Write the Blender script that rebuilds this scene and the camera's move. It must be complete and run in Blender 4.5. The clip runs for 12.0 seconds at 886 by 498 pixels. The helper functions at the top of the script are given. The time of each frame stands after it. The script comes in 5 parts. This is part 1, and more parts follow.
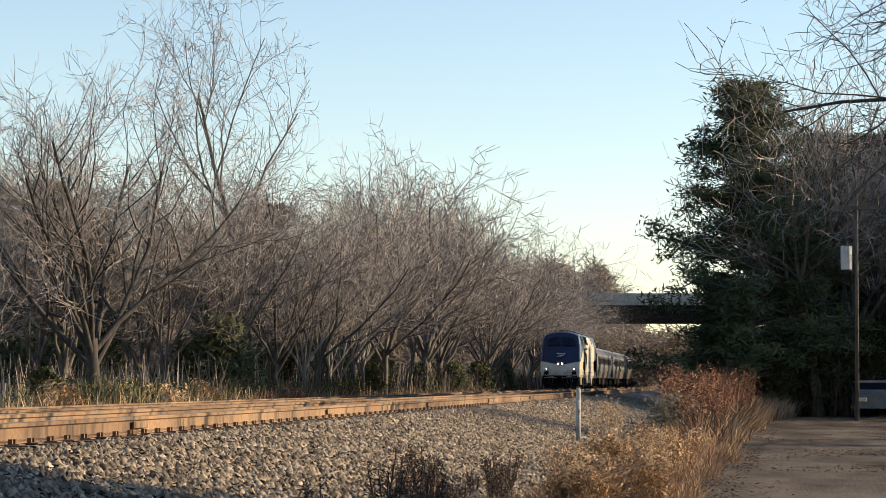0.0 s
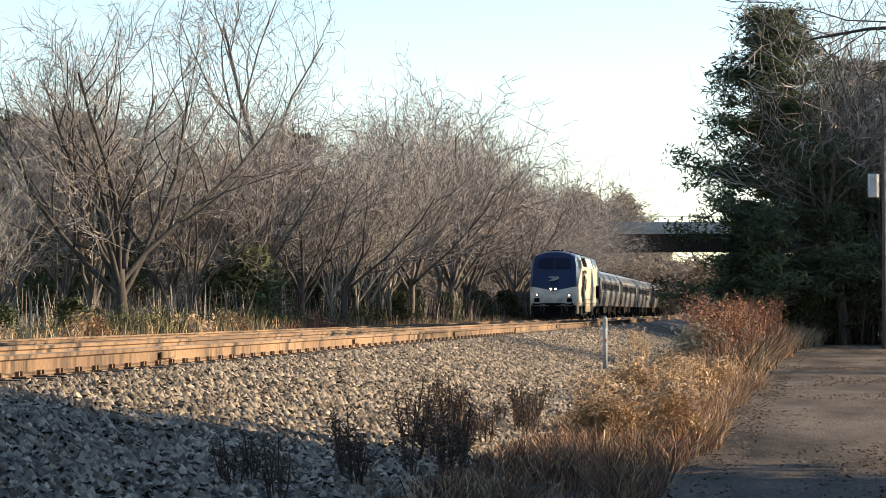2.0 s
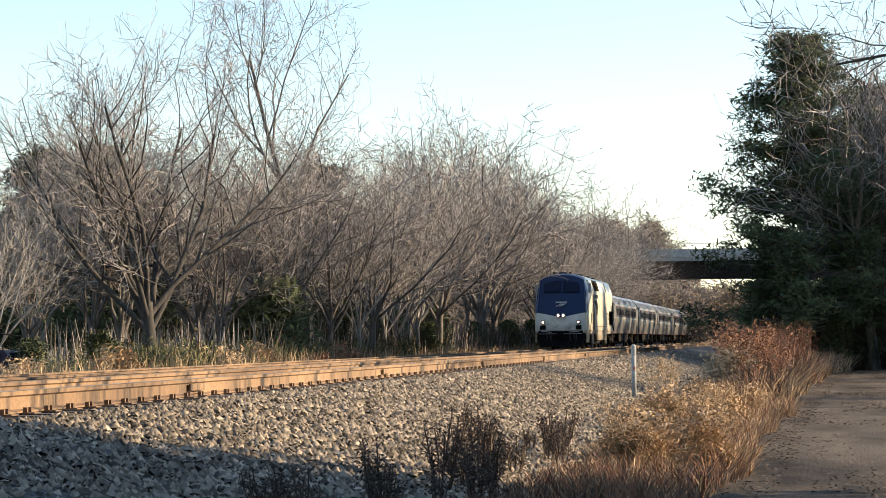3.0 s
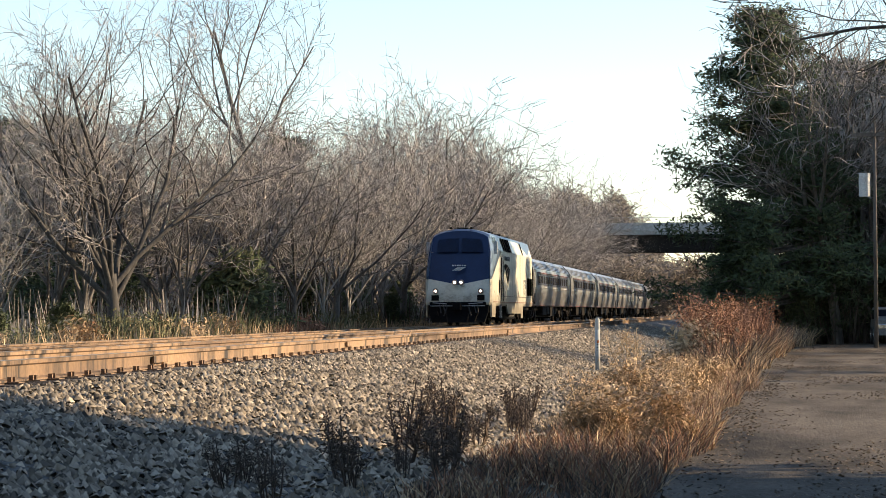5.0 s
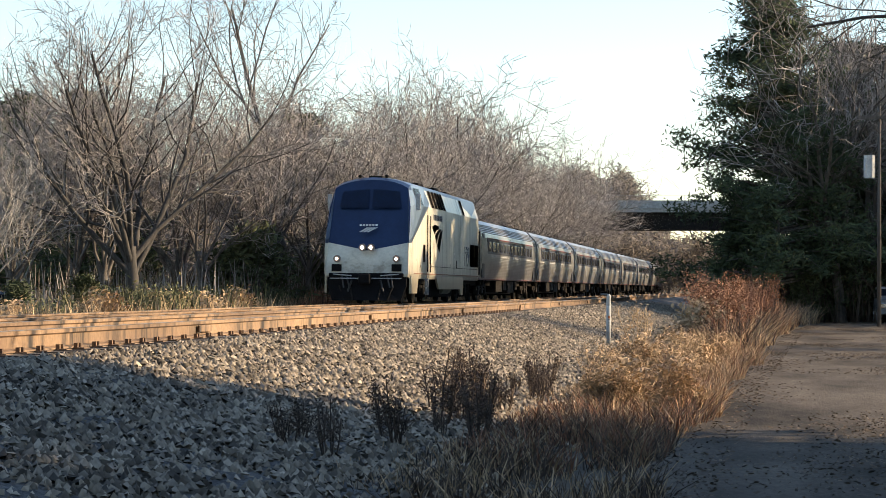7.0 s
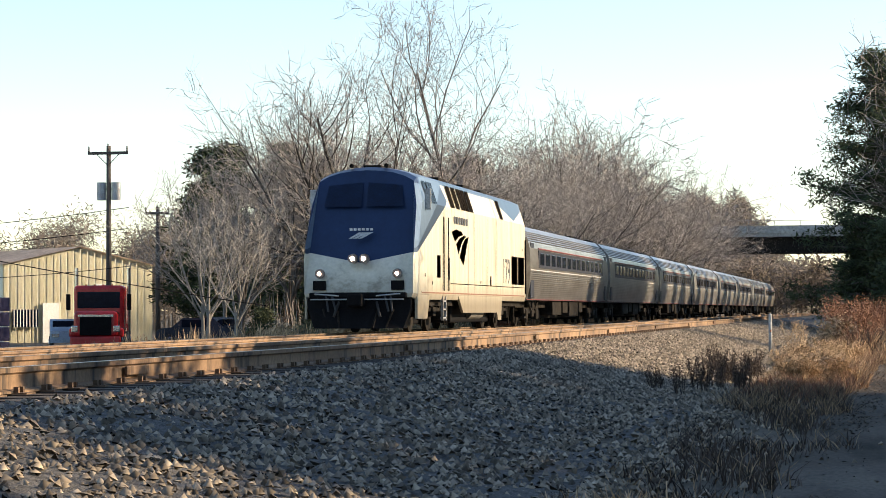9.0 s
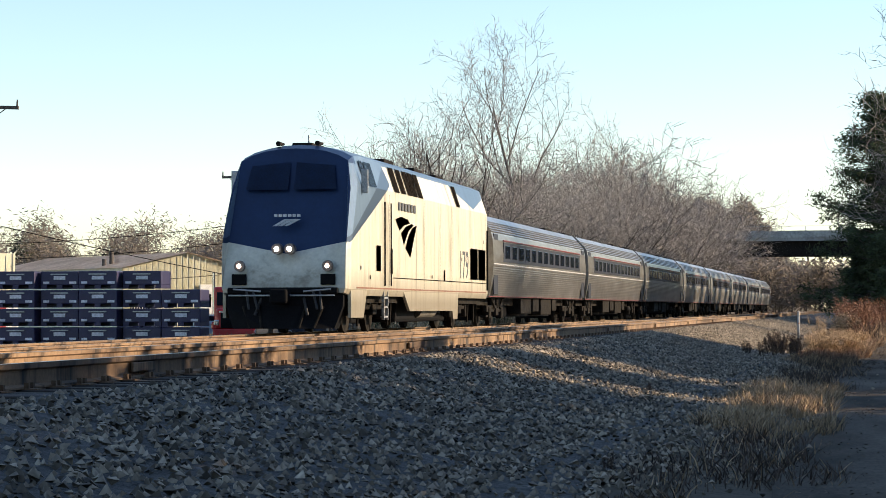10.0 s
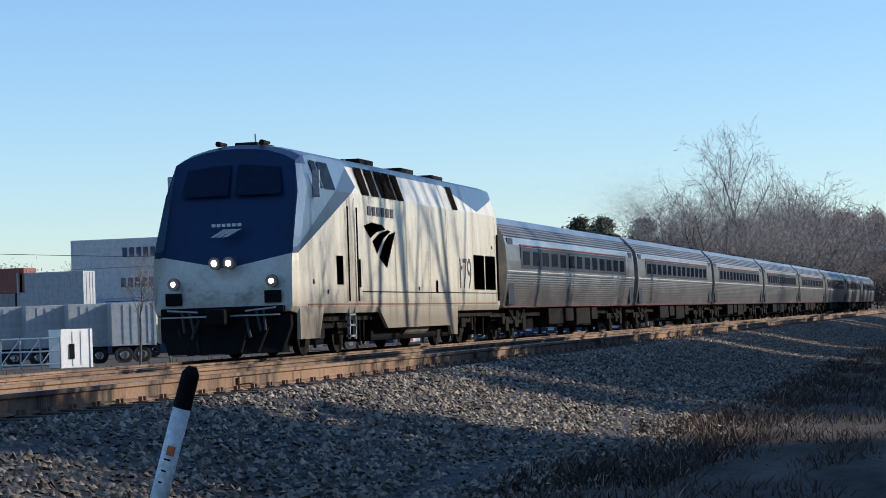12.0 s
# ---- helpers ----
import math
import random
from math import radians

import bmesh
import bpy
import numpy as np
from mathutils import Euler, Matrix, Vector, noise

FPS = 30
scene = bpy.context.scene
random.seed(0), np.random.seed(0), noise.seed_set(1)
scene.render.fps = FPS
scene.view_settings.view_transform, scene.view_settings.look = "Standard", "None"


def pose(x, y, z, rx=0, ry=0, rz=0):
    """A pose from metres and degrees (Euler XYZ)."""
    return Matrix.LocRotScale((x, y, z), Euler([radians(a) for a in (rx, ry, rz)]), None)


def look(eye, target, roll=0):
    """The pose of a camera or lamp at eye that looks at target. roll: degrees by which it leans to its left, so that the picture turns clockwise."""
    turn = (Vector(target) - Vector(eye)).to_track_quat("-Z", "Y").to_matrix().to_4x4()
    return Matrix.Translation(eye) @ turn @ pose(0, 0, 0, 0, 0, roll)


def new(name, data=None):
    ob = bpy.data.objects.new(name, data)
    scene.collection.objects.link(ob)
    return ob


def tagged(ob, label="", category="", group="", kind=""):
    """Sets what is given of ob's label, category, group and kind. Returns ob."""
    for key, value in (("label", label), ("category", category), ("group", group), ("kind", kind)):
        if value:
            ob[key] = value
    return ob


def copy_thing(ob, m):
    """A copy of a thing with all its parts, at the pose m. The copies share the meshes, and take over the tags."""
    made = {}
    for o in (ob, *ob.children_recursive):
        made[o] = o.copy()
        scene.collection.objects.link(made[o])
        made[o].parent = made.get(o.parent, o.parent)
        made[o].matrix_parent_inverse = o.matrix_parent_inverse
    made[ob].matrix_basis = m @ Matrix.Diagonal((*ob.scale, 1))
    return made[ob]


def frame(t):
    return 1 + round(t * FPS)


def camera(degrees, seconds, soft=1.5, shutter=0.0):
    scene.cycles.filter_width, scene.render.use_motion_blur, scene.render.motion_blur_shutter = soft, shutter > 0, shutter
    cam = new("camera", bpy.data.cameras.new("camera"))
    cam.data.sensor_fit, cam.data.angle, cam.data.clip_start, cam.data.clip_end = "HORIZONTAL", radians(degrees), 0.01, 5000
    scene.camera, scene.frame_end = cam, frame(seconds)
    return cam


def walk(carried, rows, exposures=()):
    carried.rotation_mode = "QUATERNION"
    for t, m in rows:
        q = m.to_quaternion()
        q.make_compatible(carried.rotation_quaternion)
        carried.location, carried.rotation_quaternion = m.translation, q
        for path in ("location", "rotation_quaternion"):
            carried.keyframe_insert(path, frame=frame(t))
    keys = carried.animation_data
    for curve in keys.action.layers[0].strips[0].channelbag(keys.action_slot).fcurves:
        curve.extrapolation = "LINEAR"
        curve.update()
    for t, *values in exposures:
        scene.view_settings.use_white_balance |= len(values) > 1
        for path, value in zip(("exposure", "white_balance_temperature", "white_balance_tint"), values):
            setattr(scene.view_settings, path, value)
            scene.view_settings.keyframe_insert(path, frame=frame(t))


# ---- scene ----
# ---- camera ----
LENS = 21.0
FOCAL = 784 / math.tan(radians(LENS / 2))
cam = camera(LENS, 12.0, soft=0.85)


def sight(x, y, z, vx, vy, roll):
    """The pose that shows the track's vanishing point at (vx, vy)."""
    a = radians(-roll)
    dx, dy = vx - 784, vy - 441
    dx, dy = dx * math.cos(a) - dy * math.sin(a), dx * math.sin(a) + dy * math.cos(a)
    yaw, pitch = math.atan(dx / FOCAL), math.atan(dy / FOCAL)
    way = Vector((-math.sin(yaw) * math.cos(pitch), math.cos(yaw) * math.cos(pitch), math.sin(pitch)))
    eye = Vector((x, y, z))
    return look(eye, eye + way * 10, roll)


EYE = 0.39
CAMERA = (
    (0.0, 0, 0, EYE, 1312, 678, 0.32), (0.25, 0, 0, EYE, 1322, 625, 0.2), (0.5, 0, 0, EYE, 1335, 580, 0.14), (1.0, 0, 0, EYE, 1364, 515, 0.01),
    (1.5, 0, 0, EYE, 1352, 506, 0.0), (2.0, 0, 0, EYE, 1360, 551, 0.12), (2.5, 0, 0, EYE, 1381, 566, -0.36), (3.0, 0, 0, EYE, 1411, 597, -0.48),
    (4.0, 0, 0, EYE, 1380, 585, -0.3), (4.8, 0, 0, EYE, 1343, 561, -0.2), (5.0, 0, 0, EYE, 1346, 551, -0.30), (5.5, 0, 0, EYE, 1331, 553, -0.29),
    (6.0, 0, 0, EYE, 1351, 569, -0.02), (6.5, 0, 0, EYE, 1338, 534, 0.49), (6.7, 0, 0, EYE, 1366, 497, 0.27), (7.1, 0, -3, EYE, 1350, 520, 0.3),
    (7.9, -0.2, -14.4, EYE, 1325, 540, 0.4), (8.3, -0.3, -17.4, EYE, 1320, 542, 0.38), (8.5, -0.3, -17.6, EYE, 1359, 541, 0.26), (9.0, -0.3, -18.0, EYE, 1552, 547, -0.27),
    (9.5, -0.3, -25.0, EYE, 1545, 554, -0.20), (10.0, -0.3, -42, EYE, 1550, 545, -0.13), (10.5, -0.2, -61.2, EYE, 1518, 531, -0.55), (11.0, 0.4, -80.5, 0.42, 1615, 532, -1.20),
    (11.5, 1.1, -99.8, 0.46, 1700, 546, -1.64), (12.0, 1.7, -119, 0.50, 1775, 530, -2.0))
walk(cam, [(t, sight(*row)) for t, *row in CAMERA], exposures=((0.0, 0.74, 7400, 14), (1.0, 1.15, 7200, 12), (8.5, 1.15, 7100, 12), (9.5, 1.0, 6900, 12), (10.5, 0.78, 6550, 12), (11.5, 0.5, 5750, 12), (12.0, 0.24, 5350, 12)))

# ---- world and sun ----
SUN_EL, SUN_AZ = 21.0, 72.0   # azimuth from the track's direction towards the road's side
world = bpy.data.worlds.new("sky")
scene.world = world
world.use_nodes = True
wn = world.node_tree.nodes
sky = wn.new("ShaderNodeTexSky")
sky.sky_type, sky.sun_disc = "NISHITA", False
sky.sun_elevation, sky.sun_rotation = radians(SUN_EL), radians(SUN_AZ)
sky.air_density, sky.dust_density, sky.ozone_density = 1.0, 0.08, 2.5
wn["Background"].inputs["Strength"].default_value = 0.125
world.node_tree.links.new(sky.outputs[0], wn["Background"].inputs["Color"])
sun_data = bpy.data.lights.new("sun", "SUN")
sun_data.energy, sun_data.angle, sun_data.color = 5.0, radians(0.55), (1.0, 0.81, 0.57)
sun = new("sun", sun_data)
to_sun = Vector((math.sin(radians(SUN_AZ)) * math.cos(radians(SUN_EL)), math.cos(radians(SUN_AZ)) * math.cos(radians(SUN_EL)), math.sin(radians(SUN_EL))))
sun.matrix_world = look(to_sun * 60, (0, 0, 0))


# ---- materials ----
def material(name, rough=0.8, metal=0.0):
    m = bpy.data.materials.new(name)
    m.use_nodes = True
    p = m.node_tree.nodes["Principled BSDF"]
    p.inputs["Roughness"].default_value, p.inputs["Metallic"].default_value = rough, metal
    return m, m.node_tree, p


def grain(nt, scale, detail=4, rough=0.6, stretch=None):
    """A noise in the object's own metres."""
    tc = nt.nodes.new("ShaderNodeTexCoord")
    n = nt.nodes.new("ShaderNodeTexNoise")
    n.inputs["Scale"].default_value, n.inputs["Detail"].default_value, n.inputs["Roughness"].default_value = scale, detail, rough
    source = tc.outputs["Object"]
    if stretch:
        mp = nt.nodes.new("ShaderNodeMapping")
        mp.inputs["Scale"].default_value = stretch
        nt.links.new(source, mp.inputs["Vector"])
        source = mp.outputs["Vector"]
    nt.links.new(source, n.inputs["Vector"])
    return n.outputs["Fac"]


def ramp(nt, fac, stops):
    r = nt.nodes.new("ShaderNodeValToRGB")
    while len(r.color_ramp.elements) < len(stops):
        r.color_ramp.elements.new(0.5)
    for e, (at, c) in zip(r.color_ramp.elements, stops):
        e.position, e.color = at, (*c, 1) if len(c) == 3 else c
    nt.links.new(fac, r.inputs["Fac"])
    return r.outputs["Color"]


def blend(nt, fac, a, b, kind="MIX"):
    m = nt.nodes.new("ShaderNodeMix")
    m.data_type, m.blend_type = "RGBA", kind
    for slot, v in ((0, fac), (6, a), (7, b)):
        if hasattr(v, "links"):
            nt.links.new(v, m.inputs[slot])
        else:
            m.inputs[slot].default_value = v if slot == 0 else (*v, 1)
    return m.outputs[2]


def bump(nt, p, height, strength=0.5, distance=0.02):
    b = nt.nodes.new("ShaderNodeBump")
    b.inputs["Strength"].default_value, b.inputs["Distance"].default_value = strength, distance
    nt.links.new(height, b.inputs["Height"])
    nt.links.new(b.outputs["Normal"], p.inputs["Normal"])


def mottled(name, a, b, scale, rough=0.85, metal=0.0, fine=8.0, depth=0.01, island=0.0, stretch=None):
    """Two tones mixed by a coarse noise, broken up by a fine one, with a fine relief."""
    m, nt, p = material(name, rough, metal)
    coarse, small = grain(nt, scale, stretch=stretch), grain(nt, scale * fine, 3, stretch=stretch)
    c = ramp(nt, coarse, ((0.3, a), (0.7, b)))
    c = blend(nt, 0.55, c, ramp(nt, small, ((0.3, (0.55, 0.55, 0.55)), (0.7, (1.3, 1.3, 1.3)))), "MULTIPLY")
    if island:
        g = nt.nodes.new("ShaderNodeNewGeometry")
        v = ramp(nt, g.outputs["Random Per Island"], ((0.0, (1 - island,) * 3), (1.0, (1 + island,) * 3)))
        c = blend(nt, 1.0, c, v, "MULTIPLY")
    nt.links.new(c, p.inputs["Base Color"])
    if depth:
        bump(nt, p, small, 0.6, depth)
    return m


def plain(name, c, rough=0.6, metal=0.0, vary=0.18, scale=3.0):
    return mottled(name, tuple(v * (1 - vary) for v in c), tuple(min(1, v * (1 + vary)) for v in c), scale, rough, metal, depth=0.0)


def glow(name, c, strength):
    m, nt, p = material(name)
    p.inputs["Base Color"].default_value = p.inputs["Emission Color"].default_value = (*c, 1)
    p.inputs["Emission Strength"].default_value = strength
    return m


# shade of the gaps between loose stones is put into this darker base
M_ballast = mottled("crushed_stone", (0.035, 0.033, 0.031), (0.13, 0.125, 0.118), 9, 0.95, depth=0.05, fine=4)
M_stone = mottled("loose_stone", (0.14, 0.111, 0.079), (0.35, 0.29, 0.212), 2.5, 0.95, depth=0.0, island=0.8)
M_soil = mottled("leafy_soil", (0.045, 0.035, 0.022), (0.11, 0.085, 0.055), 0.9, 0.95, depth=0.05)
M_road = mottled("old_asphalt", (0.018, 0.015, 0.0122), (0.15, 0.124, 0.098), 0.75, 0.9, fine=24, depth=0.03, stretch=(1.2, 0.3, 1))
M_road.node_tree.nodes["Principled BSDF"].inputs["Specular IOR Level"].default_value = 0.12
M_lawn = mottled("winter_lawn", (0.16, 0.14, 0.06), (0.30, 0.25, 0.12), 0.8, 0.95)
M_drygrass = mottled("dry_grass", (0.28, 0.185, 0.10), (0.56, 0.40, 0.245), 0.6, 0.9, depth=0, island=0.45)
M_redweed = mottled("red_weed", (0.16, 0.07, 0.04), (0.28, 0.14, 0.08), 0.7, 0.9, depth=0, island=0.4)
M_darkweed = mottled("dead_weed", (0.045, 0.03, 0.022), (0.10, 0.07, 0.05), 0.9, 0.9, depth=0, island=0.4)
M_greenbrush = mottled("green_brush", (0.06, 0.062, 0.025), (0.15, 0.14, 0.065), 0.5, 0.9, depth=0, island=0.4)
# darkened copy of the grey bark, with shade put into its colour
M_darkbark = mottled("dark_bark", (0.022, 0.02, 0.018), (0.075, 0.067, 0.06), 2.0, 0.95, depth=0.01, stretch=(3, 3, 0.6))
M_bark = mottled("grey_bark", (0.055, 0.048, 0.042), (0.17, 0.15, 0.132), 2.0, 0.95, depth=0.01, stretch=(3, 3, 0.6))
M_twig = mottled("brown_twig", (0.20, 0.178, 0.162), (0.37, 0.335, 0.31), 0.5, 0.95, depth=0)
M_palebark = mottled("pale_bark", (0.15, 0.138, 0.12), (0.34, 0.315, 0.28), 1.5, 0.95, depth=0.01, stretch=(3, 3, 0.6))
M_paletwig = mottled("pale_twig", (0.24, 0.215, 0.19), (0.42, 0.385, 0.345), 0.5, 0.95, depth=0)
M_pine = mottled("pine_needles", (0.022, 0.038, 0.015), (0.07, 0.09, 0.036), 0.6, 0.9, depth=0, island=0.5)
M_cedar = mottled("cedar_needles", (0.035, 0.048, 0.02), (0.09, 0.10, 0.04), 0.7, 0.9, depth=0, island=0.5)
def rusty():
    """Tan rust with dark vertical runs of grease and brown stains."""
    m, nt, p = material("rusted_rail", 0.8, 0.05)
    runs, stain, fine = grain(nt, 1.6, 5, 0.7, (0.3, 1.6, 0.12)), grain(nt, 0.25, 3, 0.6, (1, 1, 0.3)), grain(nt, 22, 2)
    c = ramp(nt, stain, ((0.35, (0.14, 0.085, 0.05)), (0.65, (0.29, 0.185, 0.105))))
    c = blend(nt, ramp(nt, runs, ((0.36, (1, 1, 1)), (0.50, (0, 0, 0)))), c, (0.022, 0.016, 0.013))
    c = blend(nt, 0.5, c, ramp(nt, fine, ((0.3, (0.6, 0.6, 0.6)), (0.7, (1.3, 1.3, 1.3)))), "MULTIPLY")
    nt.links.new(c, p.inputs["Base Color"])
    bump(nt, p, fine, 0.5, 0.004)
    return m


M_rust = rusty()
M_railtop = mottled("worn_rail_top", (0.26, 0.21, 0.16), (0.46, 0.40, 0.33), 1.5, 0.32, 0.75, depth=0)
M_tie = mottled("tarred_timber", (0.035, 0.027, 0.022), (0.09, 0.07, 0.055), 3, 0.9, depth=0.01)
M_concrete = mottled("weathered_concrete", (0.26, 0.26, 0.25), (0.42, 0.42, 0.40), 0.5, 0.9)
M_steel = plain("grey_steel", (0.35, 0.36, 0.37), 0.5, 0.6)
M_black = plain("matt_black", (0.007, 0.007, 0.008), 0.7)
M_under = mottled("oily_underframe", (0.008, 0.0075, 0.007), (0.032, 0.028, 0.024), 4, 0.8, 0.1, depth=0.01)
M_rubber = plain("rubber", (0.03, 0.03, 0.03), 0.8)
M_white = plain("white_paint", (0.72, 0.72, 0.70), 0.5, vary=0.08)
M_glass = plain("dark_glass", (0.008, 0.012, 0.022), 0.12)
for _m in (M_glass, M_black, M_under):
    _m.node_tree.nodes["Principled BSDF"].inputs["Specular IOR Level"].default_value = 0.06
M_head = glow("headlamp_glass", (1.0, 0.84, 0.72), 7.0)
M_dim = glow("ditch_lamp_glass", (1.0, 0.74, 0.6), 4.0)


# ---- mesh helpers ----
def obj(name, verts, faces, mat, parent=None, label="", smooth=False):
    me = bpy.data.meshes.new(name)
    me.from_pydata([tuple(v) for v in verts], [], faces)
    me.materials.append(mat)
    if smooth:
        me.shade_smooth()
    me.update()
    ob = new(name, me)
    if parent:
        ob.parent = parent
    return tagged(ob, label)


def raw(name, verts, faces, mat, parent=None, label=""):
    """A mesh out of large arrays of triangles or quads."""
    verts, faces = np.asarray(verts, np.float32), np.asarray(faces, np.int32)
    me = bpy.data.meshes.new(name)
    me.vertices.add(len(verts))
    me.vertices.foreach_set("co", verts.ravel())
    k = faces.shape[1]
    me.loops.add(faces.size)
    me.loops.foreach_set("vertex_index", faces.ravel())
    me.polygons.add(len(faces))
    me.polygons.foreach_set("loop_start", np.arange(0, faces.size, k, dtype=np.int32))
    me.polygons.foreach_set("loop_total", np.full(len(faces), k, np.int32))
    me.update(calc_edges=True)
    me.validate()
    me.materials.append(mat)
    ob = new(name, me)
    if parent:
        ob.parent = parent
    return tagged(ob, label)


def part(name, bm, mat, parent, label="", smooth=False):
    me = bpy.data.meshes.new(name)
    bmesh.ops.recalc_face_normals(bm, faces=bm.faces)
    bm.to_mesh(me)
    bm.free()
    me.materials.append(mat)
    if smooth:
        me.shade_smooth()
    ob = new(name, me)
    ob.parent = parent
    return tagged(ob, label)


def add_box(bm, x0, x1, y0, y1, z0, z1, bevel=0.0):
    made = bmesh.ops.create_cube(bm, size=1, matrix=Matrix.LocRotScale(((x0 + x1) / 2, (y0 + y1) / 2, (z0 + z1) / 2), None, (abs(x1 - x0), abs(y1 - y0), abs(z1 - z0))))
    if bevel:
        edges = {e for v in made["verts"] for e in v.link_edges}
        bmesh.ops.bevel(bm, geom=list(edges), offset=bevel, segments=2, affect="EDGES", profile=0.5)


def box(x0, x1, y0, y1, z0, z1, bevel=0.0):
    bm = bmesh.new()
    add_box(bm, x0, x1, y0, y1, z0, z1, bevel)
    return bm


def add_rod(bm, a, b, r0, r1=None, sides=10):
    a, b = Vector(a), Vector(b)
    m = Matrix.Translation((a + b) / 2) @ (b - a).to_track_quat("Z", "Y").to_matrix().to_4x4()
    bmesh.ops.create_cone(bm, cap_ends=True, segments=sides, radius1=r0, radius2=r0 if r1 is None else r1, depth=(b - a).length, matrix=m)


def rod(a, b, r0, r1=None, sides=10):
    bm = bmesh.new()
    add_rod(bm, a, b, r0, r1, sides)
    return bm


def loft(name, stations, mat, parent, label="", caps=True, smooth=False):
    """A skin over closed outlines of equal count."""
    n = len(stations[0])
    verts = [v for s in stations for v in s]
    faces = [(i * n + j, i * n + (j + 1) % n, (i + 1) * n + (j + 1) % n, (i + 1) * n + j) for i in range(len(stations) - 1) for j in range(n)]
    if caps:
        faces += [tuple(range(n)), tuple((len(stations) - 1) * n + j for j in range(n))]
    bm = bmesh.new()
    bv = [bm.verts.new(v) for v in verts]
    for f in faces:
        bm.faces.new([bv[i] for i in f])
    return part(name, bm, mat, parent, label, smooth)


def thing(name, m, label, category, group=""):
    ob = new(name)
    ob.empty_display_size = 0.2
    ob.matrix_world = m
    return tagged(ob, label, category, group)


def letters(text, size, mat, parent, m, name="lettering", label=""):
    cu = bpy.data.curves.new(name, "FONT")
    cu.body, cu.size, cu.extrude, cu.align_x = text, size, 0.004, "CENTER"
    tmp = bpy.data.objects.new(name, cu)
    scene.collection.objects.link(tmp)
    me = bpy.data.meshes.new_from_object(tmp.evaluated_get(bpy.context.evaluated_depsgraph_get()))
    bpy.data.objects.remove(tmp)
    me.materials.clear()
    me.materials.append(mat)
    ob = new(name, me)
    ob.parent, ob.matrix_local = parent, m
    return tagged(ob, label)


# ---- ground, track beds, road ----
SIDING, MAIN = -7.15, -14.1     # track centres
RAIL_MAIN = -0.2                # the main line's rail top; the siding's is 0


def profile(x):
    xs = (-4000, -60, -30, -22, -18.4, -16.4, -12.6, -11.2, -9.6, -8.6, -5.75, -5.35, -3.2, -1.2, 4.0, 6.0, 14, 60, 4000)
    zs = (-1.5, -1.5, -1.3, -1.1, -0.95, -0.41, -0.41, -0.62, -0.5, -0.205, -0.205, -0.25, -0.72, -0.95, -0.98, -0.9, -0.6, 0.2, 0.2)
    return float(np.interp(x, xs, zs))


def sheet(name, x_list, y_list, lift, mat, label, category, rough=0.0, edge=None, ragged=0.0):
    """A strip of the ground, lifted over its profile, with an uneven surface."""
    verts = []
    for y in y_list:
        for x in x_list:
            px = x + (edge(y) if edge else 0) + (ragged * noise.noise(Vector((x, y * 0.45, 9))) if ragged and x == x_list[0] else 0)
            verts.append((px, y, profile(px) + lift + rough * noise.noise(Vector((px * 1.3, y * 1.3, 3)))))
    n = len(x_list)
    faces = [(i * n + j, i * n + j + 1, (i + 1) * n + j + 1, (i + 1) * n + j) for i in range(len(y_list) - 1) for j in range(n - 1)]
    return tagged(obj(name, verts, faces, mat, None, "", True), label, category, "", "structure")


def steps(a, b, d):
    return [a + (b - a) * i / max(1, round((b - a) / d)) for i in range(max(1, round((b - a) / d)) + 1)]


GX = [-4000, -1200, -400, -150, -60, -40, -30, -25, -22, -20, -18.4, -16.4, -14.5, -12.6, -11.2, -9.6, -8.6, -7, -5.75, -5.35, -4.2, -3.2, -2.2, -1.2, 0, 2, 4, 6, 10, 14, 30, 60, 200, 800, 4000]
GY = [-4000, -1500, -500] + steps(-200, 320, 4) + [500, 900, 1800, 4500]
sheet("ground", GX, GY, -0.03, M_soil, "brown leaf-strewn soil beside the tracks", "ground", 0.05)
sheet("ballast_main", steps(-18.2, -11.3, 0.7), steps(-200, 420, 2), 0.0, M_ballast, "grey crushed stone bed under the main line", "ballast", 0.03)
sheet("ballast_siding", steps(-9.9, -2.2, 0.3), steps(-200, 420, 0.6), 0.0, M_ballast, "grey crushed stone shoulder beside the rusty siding", "ballast", 0.05)


def road_shift(y):
    return float(np.interp(y, (-200, 10, 40, 70, 90, 110, 160), (0, 0, 0.6, 1.5, 2.6, 7, 24)))


sheet("road", steps(-1.05, 3.9, 0.45), steps(-200, 160, 1.0), 0.012, M_road, "patchy grey asphalt lane with wet spots", "road", 0.012, road_shift, 0.08)


# ---- track ----
def rail_outline(x, top):
    pts = ((-0.036, 0), (0.036, 0), (0.036, -0.035), (0.009, -0.05), (0.009, -0.15), (0.075, -0.165), (0.075, -0.18), (-0.075, -0.18), (-0.075, -0.165), (-0.009, -0.15), (-0.009, -0.05), (-0.036, -0.035))
    return [(x + a, top + b) for a, b in pts]


